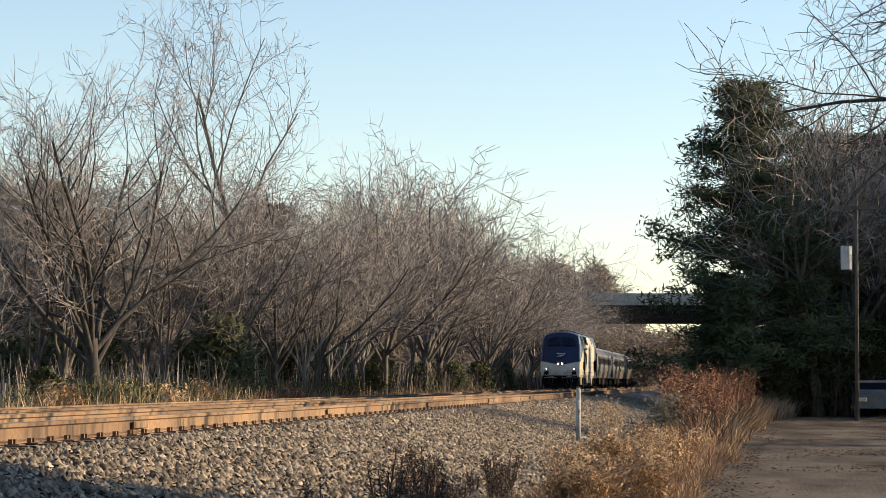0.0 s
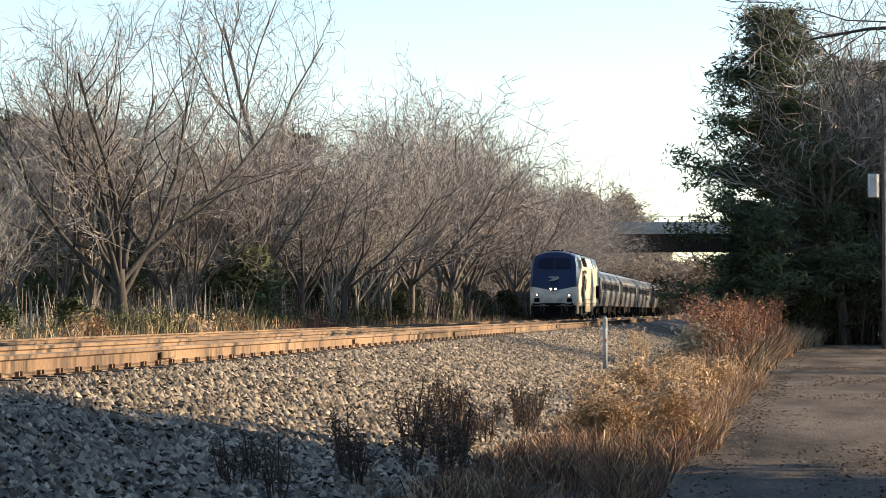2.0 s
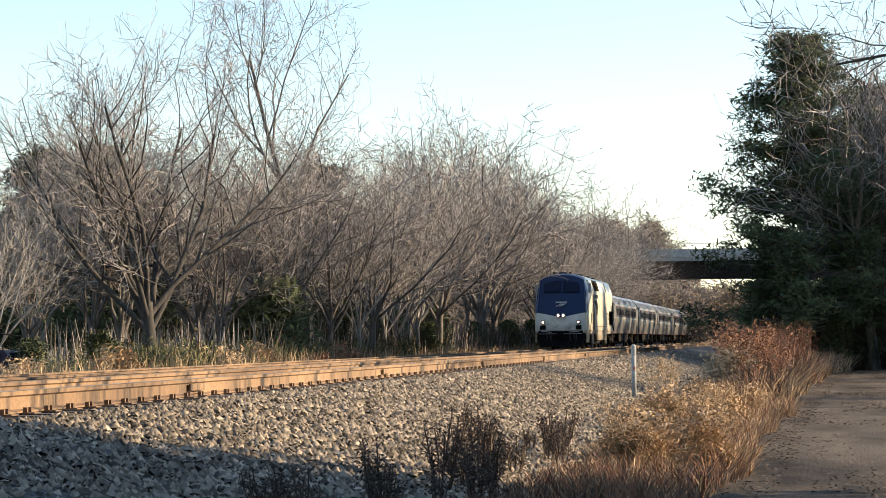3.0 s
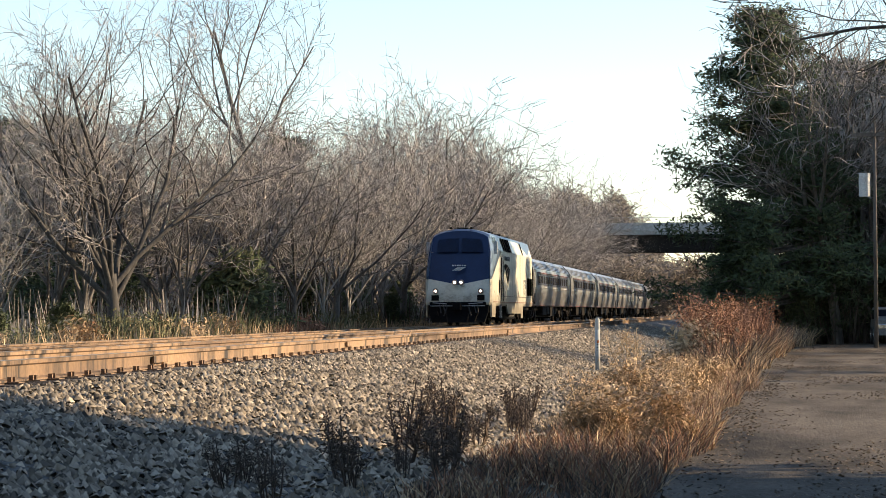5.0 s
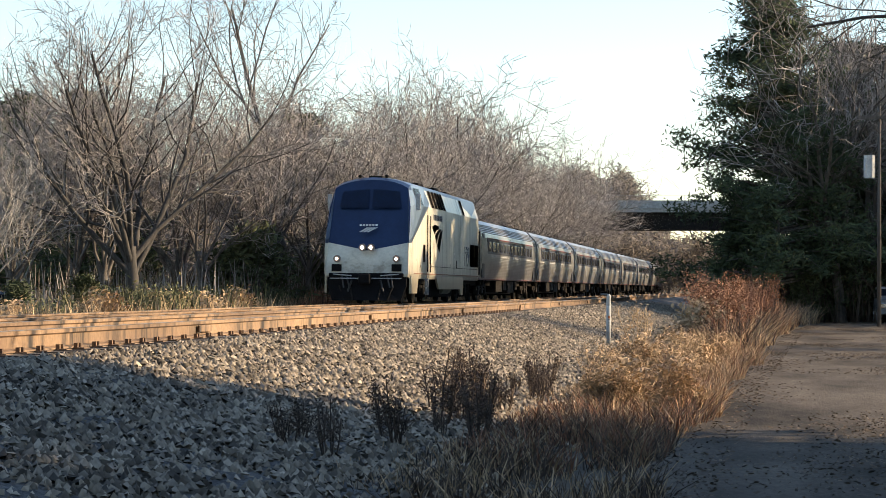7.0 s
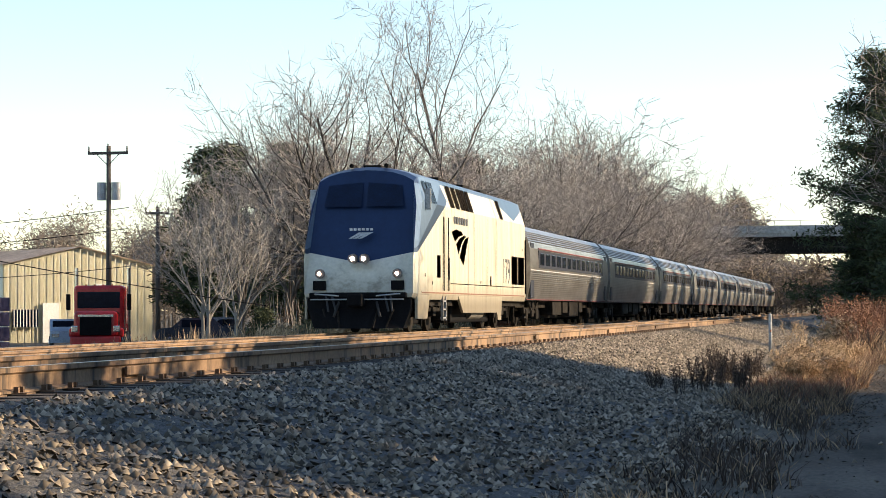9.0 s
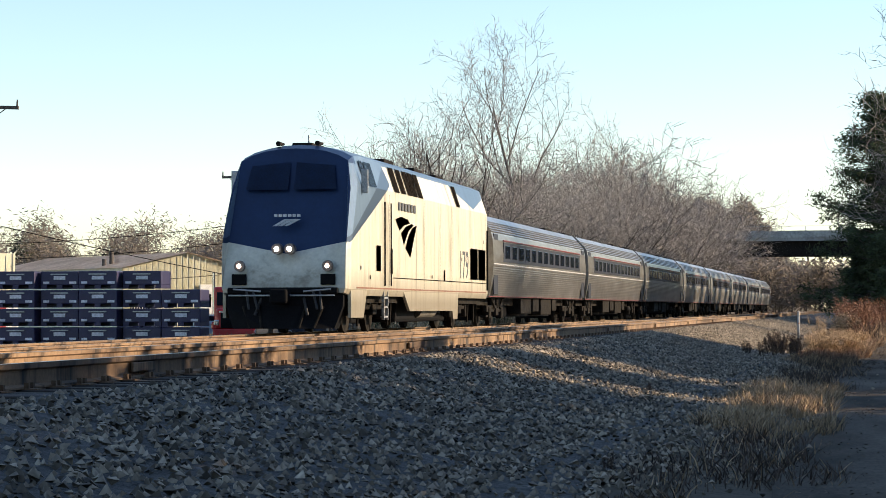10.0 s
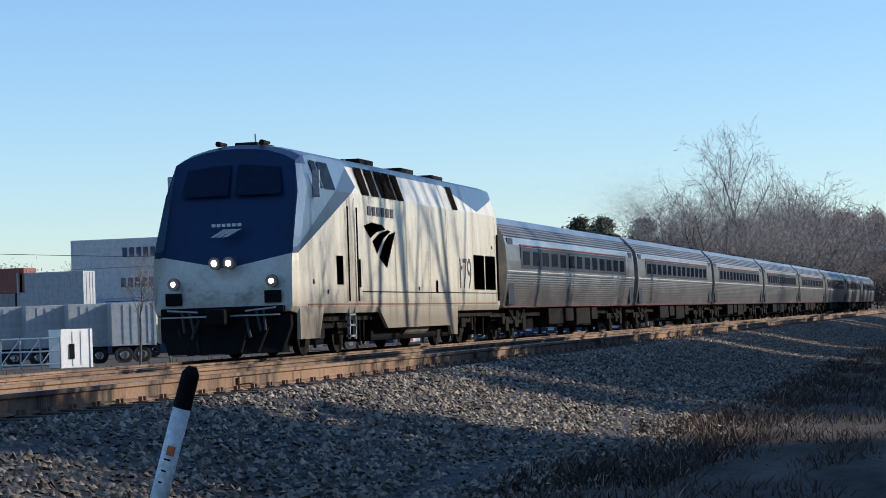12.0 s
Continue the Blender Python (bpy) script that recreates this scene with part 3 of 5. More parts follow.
        slab("cab_door", 4.75, 4.78, 1.1, 3.3, M_black, "dark door joint")
        for y in (5.6, 6.5, 7.4, 8.1, 8.9):
            slab("engine_window", y, y + 0.66, 3.41, 4.02, M_dirtyglass, "slanted dark engine-room window")
        slab("engine_window", 14.9, 15.5, 3.41, 4.0, M_dirtyglass)
        for y in (17.2, 18.7):
            slab("grille", y, y + 1.32, 1.4, 2.3, M_grille, "dark louvred grille")
        slab("vent", 3.2, 3.7, 1.45, 2.05, M_grille)
        slab("vent", 4.95, 5.2, 1.4, 2.0, M_grille)
        slab("hatch", 12.6, 12.8, 1.3, 1.6, M_black)
        # steps
        for y in (4.15, 4.65):
            part("ladder_rail", box(s * 1.47, s * 1.53, y, y + 0.05, 0.3, 1.05), M_steel, t)
        for z in (0.35, 0.58, 0.8):
            part("ladder_rung", box(s * 1.44, s * 1.53, 4.15, 4.7, z, z + 0.04), M_steel, t)
        part("handrail", rod((s * 1.58, 4.05, 1.1), (s * 1.58, 4.05, 3.1), 0.018), M_black, t)
        part("handrail", rod((s * 1.58, 4.82, 1.1), (s * 1.58, 4.82, 3.1), 0.018), M_black, t)
        for outline in (((0.32, 1.0), (0.32, 0.36), (1.75, 0.36), (2.15, 1.0)), ((6.7, 1.0), (7.6, 0.5), (14.1, 0.5), (14.25, 0.27), (14.95, 0.27), (15.1, 1.0))):
            # flush panels that hang below the sill ahead of and between the trucks
            loft("side_skirt", [[(s * x, y, z) for y, z in outline] for x in (1.45, 1.522)], M_livery, t, "dirty silver skirt")
        for y in (9.55, 12.0, 13.9, 20.05):
            slab("panel_seam", y, y + 0.022, 1.06, 3.36, M_grille)
        slab("sill_seam", 5.3, 20.2, 1.30, 1.318, M_grille)
        for y, z in ((1.3, 1.45), (2.4, 1.25), (10.7, 1.35), (15.6, 1.9), (19.6, 2.5)):
            slab("latch", y, y + 0.09, z, z + 0.09, M_black)
        for y in (2.3, 5.95, 6.3, 15.5, 18.3, 19.4):
            part("sand_pipe", rod((s * 1.27, y, 0.95), (s * 1.22, y + 0.12, 0.16), 0.03, 0.03, 6), M_under, t)
        for y in (3.05, 4.4, 5.75, 15.65, 17.0, 18.35):
            part("brake_cylinder", rod((s * 1.2, y - 0.2, 0.9), (s * 1.2, y + 0.2, 0.78), 0.1, 0.1, 10), M_under, t)
        part("rear_step", box(s * 1.3, s * 1.5, 20.35, 20.75, 0.3, 0.36), M_under, t)
        part("rear_handrail", rod((s * 1.56, 20.3, 1.1), (s * 1.56, 20.3, 2.9), 0.03), M_black, t)
        part("air_tank", rod((s * 1.15, 10.0, 0.55), (s * 1.15, 12.4, 0.55), 0.24, 0.24, 16), M_tank, t, "dull grey air reservoir")
        # side emblem and lettering
        sails = (((0.0, 2.74), (0.55, 2.83), (1.3, 2.79), (1.5, 2.7), (0.9, 2.63), (0.42, 2.48)),
                 ((0.56, 2.42), (1.05, 2.6), (1.68, 2.7), (1.9, 2.67), (1.35, 2.5), (0.86, 2.14)),
                 ((1.02, 2.06), (1.4, 2.42), (1.75, 2.6), (2.25, 2.68), (1.95, 2.33), (1.55, 1.84)))
        for sail in sails:     # three curved, tapering sails
            bm = bmesh.new()
            bm.faces.new([bm.verts.new((s * 1.537, 5.6 + a * 1.3, z)) for a, z in sail])
            bmesh.ops.solidify(bm, geom=bm.faces[:], thickness=0.012)
            part("emblem_bar", bm, M_decal, t, "dark grey swept emblem bar")
        for k in range(6):
            part("side_lettering", box(s * 1.531, s * 1.540, 6.0 + k * 0.42, 6.26 + k * 0.42, 2.98, 3.18), M_decal, t, "dark plain bar of lettering")
        m = Matrix(((0, 0, s * 1, s * 1.533), (s, 0, 0, 16.05), (0, 1, 0, 1.42), (0, 0, 0, 1)))
        letters("179", 1.12, M_decal, t, m, "road_number", "dark engine number")
    # roof gear
    for y, w, h in ((1.9, 0.5, 0.06), (9.6, 0.9, 0.13), (13.4, 1.1, 0.1), (16.6, 1.2, 0.07)):
        part("roof_hatch", box(-w / 2, w / 2, y, y + 1.3, 4.3, 4.34 + h, 0.03), M_under, t)
    for x in (-0.5, 0.45):
        part("horn", rod((x, 1.55, 4.36), (x, 2.1, 4.38), 0.06, 0.03), M_under, t)
    part("antenna", rod((0.0, 2.6, 4.3), (0.0, 2.6, 4.62), 0.02), M_steel, t)
    part("fuel_tank", box(-1.2, 1.2, 7.3, 14.0, 0.22, 0.92, 0.08), M_black, t)
    # added black core that closes the view below and reads as shade
    part("under_shade_core", box(-0.5, 0.5, 0.6, 20.4, 0.28, 0.9), M_black, t)
    part("underframe", box(-1.3, 1.3, 0.4, 20.5, 0.7, 1.0), M_under, t)
    # added black blocks stand in for the shadow between the wheels
    for y in (4.4, 17.0):
        part("truck_shade_block", box(-0.62, 0.62, y - 1.9, y + 1.9, 0.2, 0.95, 0.05), M_black, t, "black block added as the shade between the wheels")
    bogie(4.4, 2.75, 0.52, t)
    bogie(17.0, 2.75, 0.52, t)
    return t


# ---- coaches ----
def stainless():
    m, nt, p = material("fluted_stainless_steel", 0.30, 0.85)
    dirt, fine = grain(nt, 0.8, 5, 0.7, (1, 0.5, 1.5)), grain(nt, 18, 2)
    c = ramp(nt, dirt, ((0.3, (0.24, 0.228, 0.215)), (0.7, (0.50, 0.49, 0.475))))
    c = blend(nt, 0.25, c, ramp(nt, fine, ((0.3, (0.7, 0.7, 0.7)), (0.7, (1.2, 1.2, 1.2)))), "MULTIPLY")
    nt.links.new(c, p.inputs["Base Color"])
    return m


M_stainless = stainless()
M_band = plain("blue_grey_band", (0.03, 0.035, 0.05), 0.4, 0.1)
M_redline = plain("red_stripe", (0.15, 0.03, 0.03), 0.5)
M_greyline = plain("pale_stripe", (0.42, 0.42, 0.42), 0.5)


def coach():
    t = thing("passenger_coach", pose(0, 0, 0), "rounded stainless steel passenger coach with a window band", "railway coach", "coaches of the train")
    rows = [(1.22, 0.95)]
    for i in range(14):      # flutes below the windows
        z = 1.0 + i * 0.074
        x = 1.40 + 0.175 * math.sin((z - 0.95) / 1.2 * 1.5)
        rows += [(x, z), (x + 0.011, z + 0.033)]
    rows += [(1.575, 2.12), (1.575, 2.36), (1.545, 2.85), (1.50, 3.05)]
    for i in range(5):       # flutes above them
        z = 3.08 + i * 0.09
        x = 1.49 - 0.045 * i - 0.008 * i * i
        rows += [(x, z), (x + 0.018, z + 0.04)]
    rows += [(1.0, 3.68), (0.5, 3.80), (0.0, 3.84)]
    outline = rows + [(-x, z) for x, z in reversed(rows[:-1])]
    loft("body", [[(x, y, z) for x, z in outline] for y in (0.45, 13.0, 25.55)], M_stainless, t)
    for y in (0.1, 25.5):
        part("vestibule_end", box(-1.15, 1.15, y, y + 0.4, 0.9, 3.5, 0.05), M_black, t, "black rubber gangway")
    for s in (-1, 1):
        part("window_band", box(s * 1.545, s * 1.582, 2.6, 23.4, 2.15, 2.80), M_band, t, "dark blue-grey window band")
        part("stripe", box(s * 1.54, s * 1.584, 2.6, 23.4, 2.84, 2.88), M_redline, t, "thin red stripe")
        part("stripe", box(s * 1.54, s * 1.588, 0.5, 25.5, 2.04, 2.075), M_greyline, t, "thin white stripe")
        part("sill_line", box(s * 1.38, s * 1.425, 0.5, 25.5, 0.975, 1.0), M_redline, t, "thin red stripe")
        for y in (0.75, 24.35):
            part("door", box(s * 1.50, s * 1.545, y, y + 0.85, 1.05, 3.05, 0.02), M_band, t, "dark vestibule door")
        for k in range(13):
            y = 2.95 + k * 1.58
            part("window", box(s * 1.55, s * 1.594, y, y + 1.02, 2.26, 2.70, 0.015), M_glass, t)
        for y, w, h in ((8.4, 2.6, 0.5), (11.5, 1.5, 0.42), (13.6, 2.8, 0.55), (16.8, 1.2, 0.4)):
            part("equipment_box", box(s * 0.8, s * 1.3, y, y + w, 0.9 - h, 0.95, 0.03), M_under, t)
    part("roof_vent", box(-0.35, 0.35, 2.0, 4.2, 3.72, 3.93, 0.05), M_under, t)
    part("roof_vent", box(-0.35, 0.35, 21.8, 24.0, 3.72, 3.93, 0.05), M_under, t)
    part("underframe", box(-1.0, 1.0, 0.5, 25.5, 0.7, 1.0), M_under, t)
    # added black blocks for the shadow between the coach wheels
    for y in (3.3, 22.7):
        part("wheel_shade_block", box(-0.62, 0.62, y - 1.7, y + 1.7, 0.2, 0.95, 0.05), M_black, t)
        bogie(y, 2.6, 0.46, t)
    # added black core for the shade under the coach floor
    part("floor_shade_core", box(-0.78, 0.78, 6.5, 19.5, 0.3, 0.9), M_black, t)
    return t


def smoke_puff(seed, count, wide, deep, high):
    """A loose cloud of fine soot flecks."""
    g = np.random.default_rng(seed)
    c = g.normal(0, 1, (count, 3)) * (wide, deep, high)
    v = c[:, None, :] + g.normal(0, 0.012, (count, 3, 3))
    ob = raw("exhaust_smoke", v.reshape(-1, 3), np.arange(count * 3).reshape(-1, 3), M_smoke)
    return tagged(ob, "thin grey-brown diesel smoke trailing over the train", "smoke", "", "stuff")


M_smoke = plain("diesel_smoke", (0.30, 0.27, 0.245), 1.0)
PUFFS = [smoke_puff(90 + k, 30000, 1.0 + 0.3 * k, 4.5 + 0.6 * k, 0.8 + 0.25 * k) for k in range(7)]
engine = locomotive()
engine.scale = (1.03, 1.0, 1.06)
first_coach = coach()
COACHES = [first_coach] + [copy_thing(first_coach, Matrix.Identity(4)) for _ in range(7)]

# ---- bridge and far woods ----
def bridge():
    t = thing("road_bridge", pose(0, 268, 0), "grey concrete road bridge over the railway with railings", "bridge")
    part("deck", box(-60, 40, -4, 4, 8.9, 9.5), M_concrete, t, "concrete deck edge")
    part("parapet", box(-60, 40, -4.15, -3.9, 9.3, 10.2), M_concrete, t, "concrete parapet")
    part("parapet", box(-60, 40, 3.9, 4.15, 9.3, 10.2), M_concrete, t, "concrete parapet")
    for y in (-3, -1, 1, 3):
        part("girder", box(-60, 40, y - 0.25, y + 0.25, 7.0, 8.95), M_under, t, "dark steel girder")
    for x in (-24, 6):
        part("pier", box(x - 0.6, x + 0.6, -3.6, 3.6, -1.5, 7.0, 0.1), M_concrete, t, "concrete pier")
    part("railing", box(-60, 40, -4.05, -4.0, 10.75, 10.8), M_steel, t)
    for x in range(-60, 41, 3):
        part("railing_post", box(x - 0.03, x + 0.03, -4.06, -4.0, 10.2, 10.78), M_steel, t)
    return t


bridge()

# ---- woods on the far side of the line ----
rng = random.Random(5)
VASE = dict(stem=0.28, low=0.62, taper=0.28, lift=0.085)     # a short trunk that forks into rising limbs
TREE_A = put(bare_tree(11, 10.9, 0.92, 0.06, (11, 11, 8, 5), label="broad leafless tree with a dark forked trunk", girth=0.025, reach=6.8, twig=0.009, bark=M_darkbark, **VASE), -22.0, 80, 20)
TREE_TALL = put(bare_tree(12, 16.2, 0.72, 0.0, (8, 8, 6, 4), 0.5, "tall slender leafless tree above the wood", reach=1.05, girth=0.012, stem=0.84, taper=0.75, lift=0.06, twig=0.009), -19.8, 97, 30)
TREE_B = put(bare_tree(13, 9.5, 0.62, 0.05, (8, 8, 6, 4), girth=0.019, reach=6.1, **VASE), -19.5, 91, 10)
TREE_C = put(bare_tree(14, 9.5, 0.52, -0.05, (7, 9, 6, 4), girth=0.017, reach=6.3, **VASE), -19.0, 97, 50)
TREE_D = put(bare_tree(15, 9.5, 0.72, 0.06, (8, 8, 6, 4), girth=0.019, reach=6.0, **VASE), -18.6, 104, 90)
TREE_PALE = put(bare_tree(16, 9.5, 0.75, 0.03, (7, 6, 5, 3), label="pale-limbed leafless tree at the wood's edge", bark=M_palebark, twigs=M_paletwig, girth=0.013, reach=5.8, **VASE), -20.4, 110, 0)
for x, y, s in ((-19.6, 116, 0.95), (-20.3, 128, 1.1), (-20.6, 97, 0.85), (-19.0, 103, 0.9), (-19.2, 121, 1.05), (-18.8, 109, 0.8)):
    again(TREE_PALE, x, y, y * 37 % 360, s)
PROTO = [TREE_B, TREE_C, TREE_D]
TALL_AT = ((85, 110, 120, 145, 180, 225, 260), (8.8, 9.6, 11.4, 14.0, 14.2, 14.0, 10.0))
for k in range(25):
    y = 94 + k * 6.3
    s = float(np.interp(y, *TALL_AT)) / 9.5 * rng.uniform(0.86, 1.06)
    again(PROTO[k % 3], -18.8 - rng.uniform(0, 3.2), y, rng.uniform(0, 360), s)
for k in range(10):
    y = 84 + k * 14
    again(PROTO[k % 3], -25 - rng.uniform(0, 8), y, rng.uniform(0, 360), float(np.interp(y, *TALL_AT)) / 9.5 * rng.uniform(0.8, 1.0))
for x, y, s in ((-24.5, 84, 0.95), (-21.6, 88, 0.9), (-27, 90, 1.0), (-23.5, 93, 1.0)):
    again(PROTO[int(y) % 3], x, y, rng.uniform(0, 360), s)
# pale bare saplings by the yard
for x, y, s in ((-24.3, 70, 0.62), (-26.5, 74, 0.75), (-29, 82, 0.8), (-30, 92, 0.95), (-33, 100, 1.0), (-28, 101, 0.9)):
    again(TREE_PALE, x, y, rng.uniform(0, 360), s, "pale leafless sapling at the wood's edge")


def cedar(seed, h, w, label):
    t = pine(seed, h, w, 0.05, label, 70, 19, 0.21, M_cedar)
    t.name = "cedar"
    return tagged(t, label, "tree", "cedars in the wood")


CEDAR = put(cedar(31, 3.6, 1.5, "bushy dark green cedar under bare trees"), -19.6, 89, 0)
for x, y, s in ((-20.6, 89, 0.8), (-22.6, 76, 0.5), (-20.6, 106, 0.75), (-20.3, 118, 0.8), (-24.0, 73, 0.45), (-20.5, 134, 0.9)) + tuple((-19.0 - (k * 0.7) % 1.6, 122 + k * 7.5, 0.6 + (k * 0.37) % 0.35) for k in range(11)):
    again(CEDAR, x, y, rng.uniform(0, 360), s)


def shrub(seed, h, mat, label, clumps=46, per=15, size=0.075):
    """A leafy roadside shrub: many thin stems, each with small leaf clumps."""
    r = random.Random(seed)
    t = thing("shrub", pose(0, 0, 0), label, "shrub", "shrubs along the line")
    stems, tips = [], []
    for k in range(clumps):
        a, q = r.uniform(0, 6.283), h * 0.6 * math.sqrt(r.random())
        top = Vector((math.cos(a) * q, math.sin(a) * q, h * r.uniform(0.35, 1.0) * (1.1 - q / h * 0.6)))
        stems.append([(Vector((top.x * 0.2, top.y * 0.2, 0)), 0.012), (top, 0.005)])
        tips += [(top, 0.13 * h), (top * 0.8, 0.11 * h)]
    v, f = tubes(stems, 3)
    raw("stem", v, f, M_bark, t)
    v, f = needles(r, tips, per, size, 0.9, 0.45)
    raw("foliage", v, f, mat, t)
    return t


SHRUBS = [put(shrub(61, 1.5, M_greenbrush, "yellow-green leafy shrub beside the main line"), -18.6, 70), put(shrub(62, 1.2, M_drygrass, "tan dry shrub beside the main line"), -18.2, 74), put(shrub(63, 1.0, M_redweed, "rust-red dry shrub beside the main line"), -17.6, 92)]
for k in range(44):
    y = 60 + k * 1.25
    again(SHRUBS[(0, 1, 0, 1, 2)[k % 5] if y < 100 else k % 3], -18.0 - rng.uniform(0, 2.4), y, rng.uniform(0, 360), rng.uniform(0.5, 1.15))
for k in range(12):
    again(SHRUBS[2 if k % 3 else 1], -1.9 + rng.uniform(-0.6, 0.6) + road_shift(60 + k) * 0.6, 52 + k * 2.4, rng.uniform(0, 360), rng.uniform(0.5, 1.0), "rust-brown dry shrub beside the lane")


def thicket(name, count, x0, x1, y0, y1, h0, h1, mat, label, width, lean=0.25):
    r = random.Random(len(name) + count)
    places = [(r.uniform(x0, x1), r.uniform(y0, y1), r.uniform(h0, h1), r.uniform(0.0, lean)) for _ in range(count)]
    return blades(r, places, mat, name, label, "undergrowth", width)


thicket("undergrowth", 9000, -27, -18.8, 80, 260, 0.6, 2.6, M_twig, "tangled grey-brown undergrowth under the trees", 0.018)
# dark blades along the wood's foot stand in for the shade there
thicket("dark_undergrowth", 9000, -27, -18.6, 84, 250, 0.6, 2.6, M_darkweed, "dark undergrowth along the line, shade put into its colour", 0.03, 0.5)
thicket("green_brush", 6000, -21.0, -17.7, 64, 112, 0.2, 1.5, M_greenbrush, "yellow-green brush along the far side of the tracks", 0.016, 0.5)
thicket("verge_weeds", 9000, -19.5, -17.2, 40, 170, 0.2, 0.9, M_drygrass, "tan dry grass along the far side of the tracks", 0.012, 0.5)
thicket("red_brush", 900, -18.0, -17.2, 86, 97, 0.3, 0.8, M_redweed, "rust-red dead bracken beside the main line", 0.014, 0.4)
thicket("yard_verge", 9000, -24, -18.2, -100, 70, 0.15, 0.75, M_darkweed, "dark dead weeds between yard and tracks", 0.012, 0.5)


def far_wood(name, trees, mat, label, per=170, size=0.5, thin=0.09):
    """A distant wood: clumps of small leaves and twigs on thin stems."""
    r = random.Random(len(trees) + per)
    tips, sticks = [], []
    for x, y, h, w, z in trees:
        sticks.append([(Vector((x, y, z)), 0.16), (Vector((x, y, z + h * 0.9)), 0.05)])
        for _ in range(7):
            a = r.uniform(0, 6.283)
            f = r.uniform(0.3, 1.0)
            q = w * math.sqrt(r.random()) * (1.15 - f * 0.8)
            tips.append((Vector((x + math.cos(a) * q, y + math.sin(a) * q, z + h * f)), w * 0.30))
    v, f = needles(r, tips, per // 7, size, 1.0, thin)
    v2, f2 = tubes(sticks, 4)
    return tagged(raw(name, v + v2, f + [tuple(i + len(v) for i in q) for q in f2], mat), label, "wood", "", "stuff")


M_farbrown = mottled("far_bare_crowns", (0.13, 0.105, 0.085), (0.22, 0.185, 0.15), 0.2, 0.95, depth=0, island=0.35)
M_backwood = mottled("deep_wood", (0.12, 0.106, 0.094), (0.23, 0.205, 0.185), 0.2, 0.95, depth=0, island=0.35)
M_fargreen = mottled("far_pine_crowns", (0.03, 0.04, 0.02), (0.08, 0.085, 0.045), 0.2, 0.95, depth=0, island=0.5)
def rise(x, y):
    return -1.5 + 15.5 * math.exp(-((x + 27) / (10 if x > -27 else 40)) ** 2) * math.exp(-((y - 410) / 70) ** 2)


HX, HY = steps(-120, 20, 5), steps(300, 520, 10)
tagged(obj("hill", [(x, y, rise(x, y)) for y in HY for x in HX], [(i * len(HX) + j, i * len(HX) + j + 1, (i + 1) * len(HX) + j + 1, (i + 1) * len(HX) + j) for i in range(len(HY) - 1) for j in range(len(HX) - 1)], M_soil, None, "", True), "brown rise of ground beyond the bridge", "hill", "", "structure")
hill = []
for k in range(190):
    x, y = rng.uniform(-80, -12), rng.uniform(330, 425)
    hill.append((x, y, rng.uniform(5.0, 7.5), 2.6, rise(x, y)))
far_wood("wooded_hill", hill, M_farbrown, "hazy brown wooded rise beyond the bridge", 300, 0.7, 0.16)
far_wood("wood_under_bridge", [(rng.uniform(-40, 14), rng.uniform(275, 300), rng.uniform(6, 8), 2.6, -1.2) for _ in range(70)], M_farbrown, "brown winter wood beyond the bridge", 560, 0.5, 0.14)
far_wood("yard_wood", [(rng.uniform(-150, -45), rng.uniform(185, 260), rng.uniform(7, 11.5), 3.6, -1.5) for _ in range(150)], M_farbrown, "brown winter wood behind the yard", 1500, 0.34, 0.15)
far_wood("yard_pines", [(rng.uniform(-170, -38), rng.uniform(190, 300), rng.uniform(6, 9.5), 2.6, -1.5) for _ in range(46)], M_fargreen, "dark pines behind the yard", 1300, 0.24, 0.35)
far_wood("back_wood", [(rng.uniform(-34, -24), rng.uniform(112, 270), rng.uniform(4.5, 7), 2.2, -1.4) for _ in range(90)], M_backwood, "brown winter wood behind the first trees", 500, 0.5, 0.07)
far_wood("horizon_wood", [(x, 520 + 60 * math.sin(x * 0.02), rng.uniform(9, 13), 7, -1.5) for x in range(-520, 420, 7)], M_farbrown, "distant brown tree line", 300, 1.0, 0.3)

# ---- woods beside the lane ----
PINE = put(pine(21, 13.6, 4.3, 0.10, "tall dark green pine at the bend of the lane", 190, 88, 0.15), 0.35, 99, 0)
PINE_B = put(pine(22, 11.0, 3.0, 0.12, "dark green pine in the roadside wood", 120, 42, 0.2), 3.4, 106, 0)
# the last three are out of view, added to shade the roadside wood
for x, y, s in ((-31, 104, 0.95), (-36, 112, 1.0), (-27.5, 96, 0.8), (-40, 122, 1.05), (-24, 120, 0.95), (6.0, 112, 1.15), (9.5, 114, 1.2), (12.5, 108, 1.2), (1.2, 114, 1.0), (9, 124, 1.35), (4, 126, 1.3), (15, 104, 1.3), (-0.8, 104, 0.55), (15, 95, 1.2), (18, 101, 1.5), (20, 110, 1.5)):
    again(PINE_B, x, y, rng.uniform(0, 360), s)
for k in range(9):
    again(PROTO[k % 3], 3.2 + (k * 1.37) % 8.5, 100 + (k * 3.1) % 13, rng.uniform(0, 360), rng.uniform(1.1, 1.5), "leafless tree in the shaded roadside wood")
for k in range(18):     # the tall wood goes on beside the line, and shades it
    again(PINE_B, 7.5 + (k * 2.3) % 4, 136 + k * 7.0, k * 77 % 360, 1.1 + (k * 0.17) % 0.2, "tall dark pine in the wood beside the line")
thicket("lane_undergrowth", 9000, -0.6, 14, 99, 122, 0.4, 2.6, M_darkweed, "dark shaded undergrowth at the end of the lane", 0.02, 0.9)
thicket("lane_twigs", 1600, 1.0, 14, 102, 118, 1.0, 5.5, M_bark, "grey-brown saplings in the roadside wood", 0.014, 0.7)
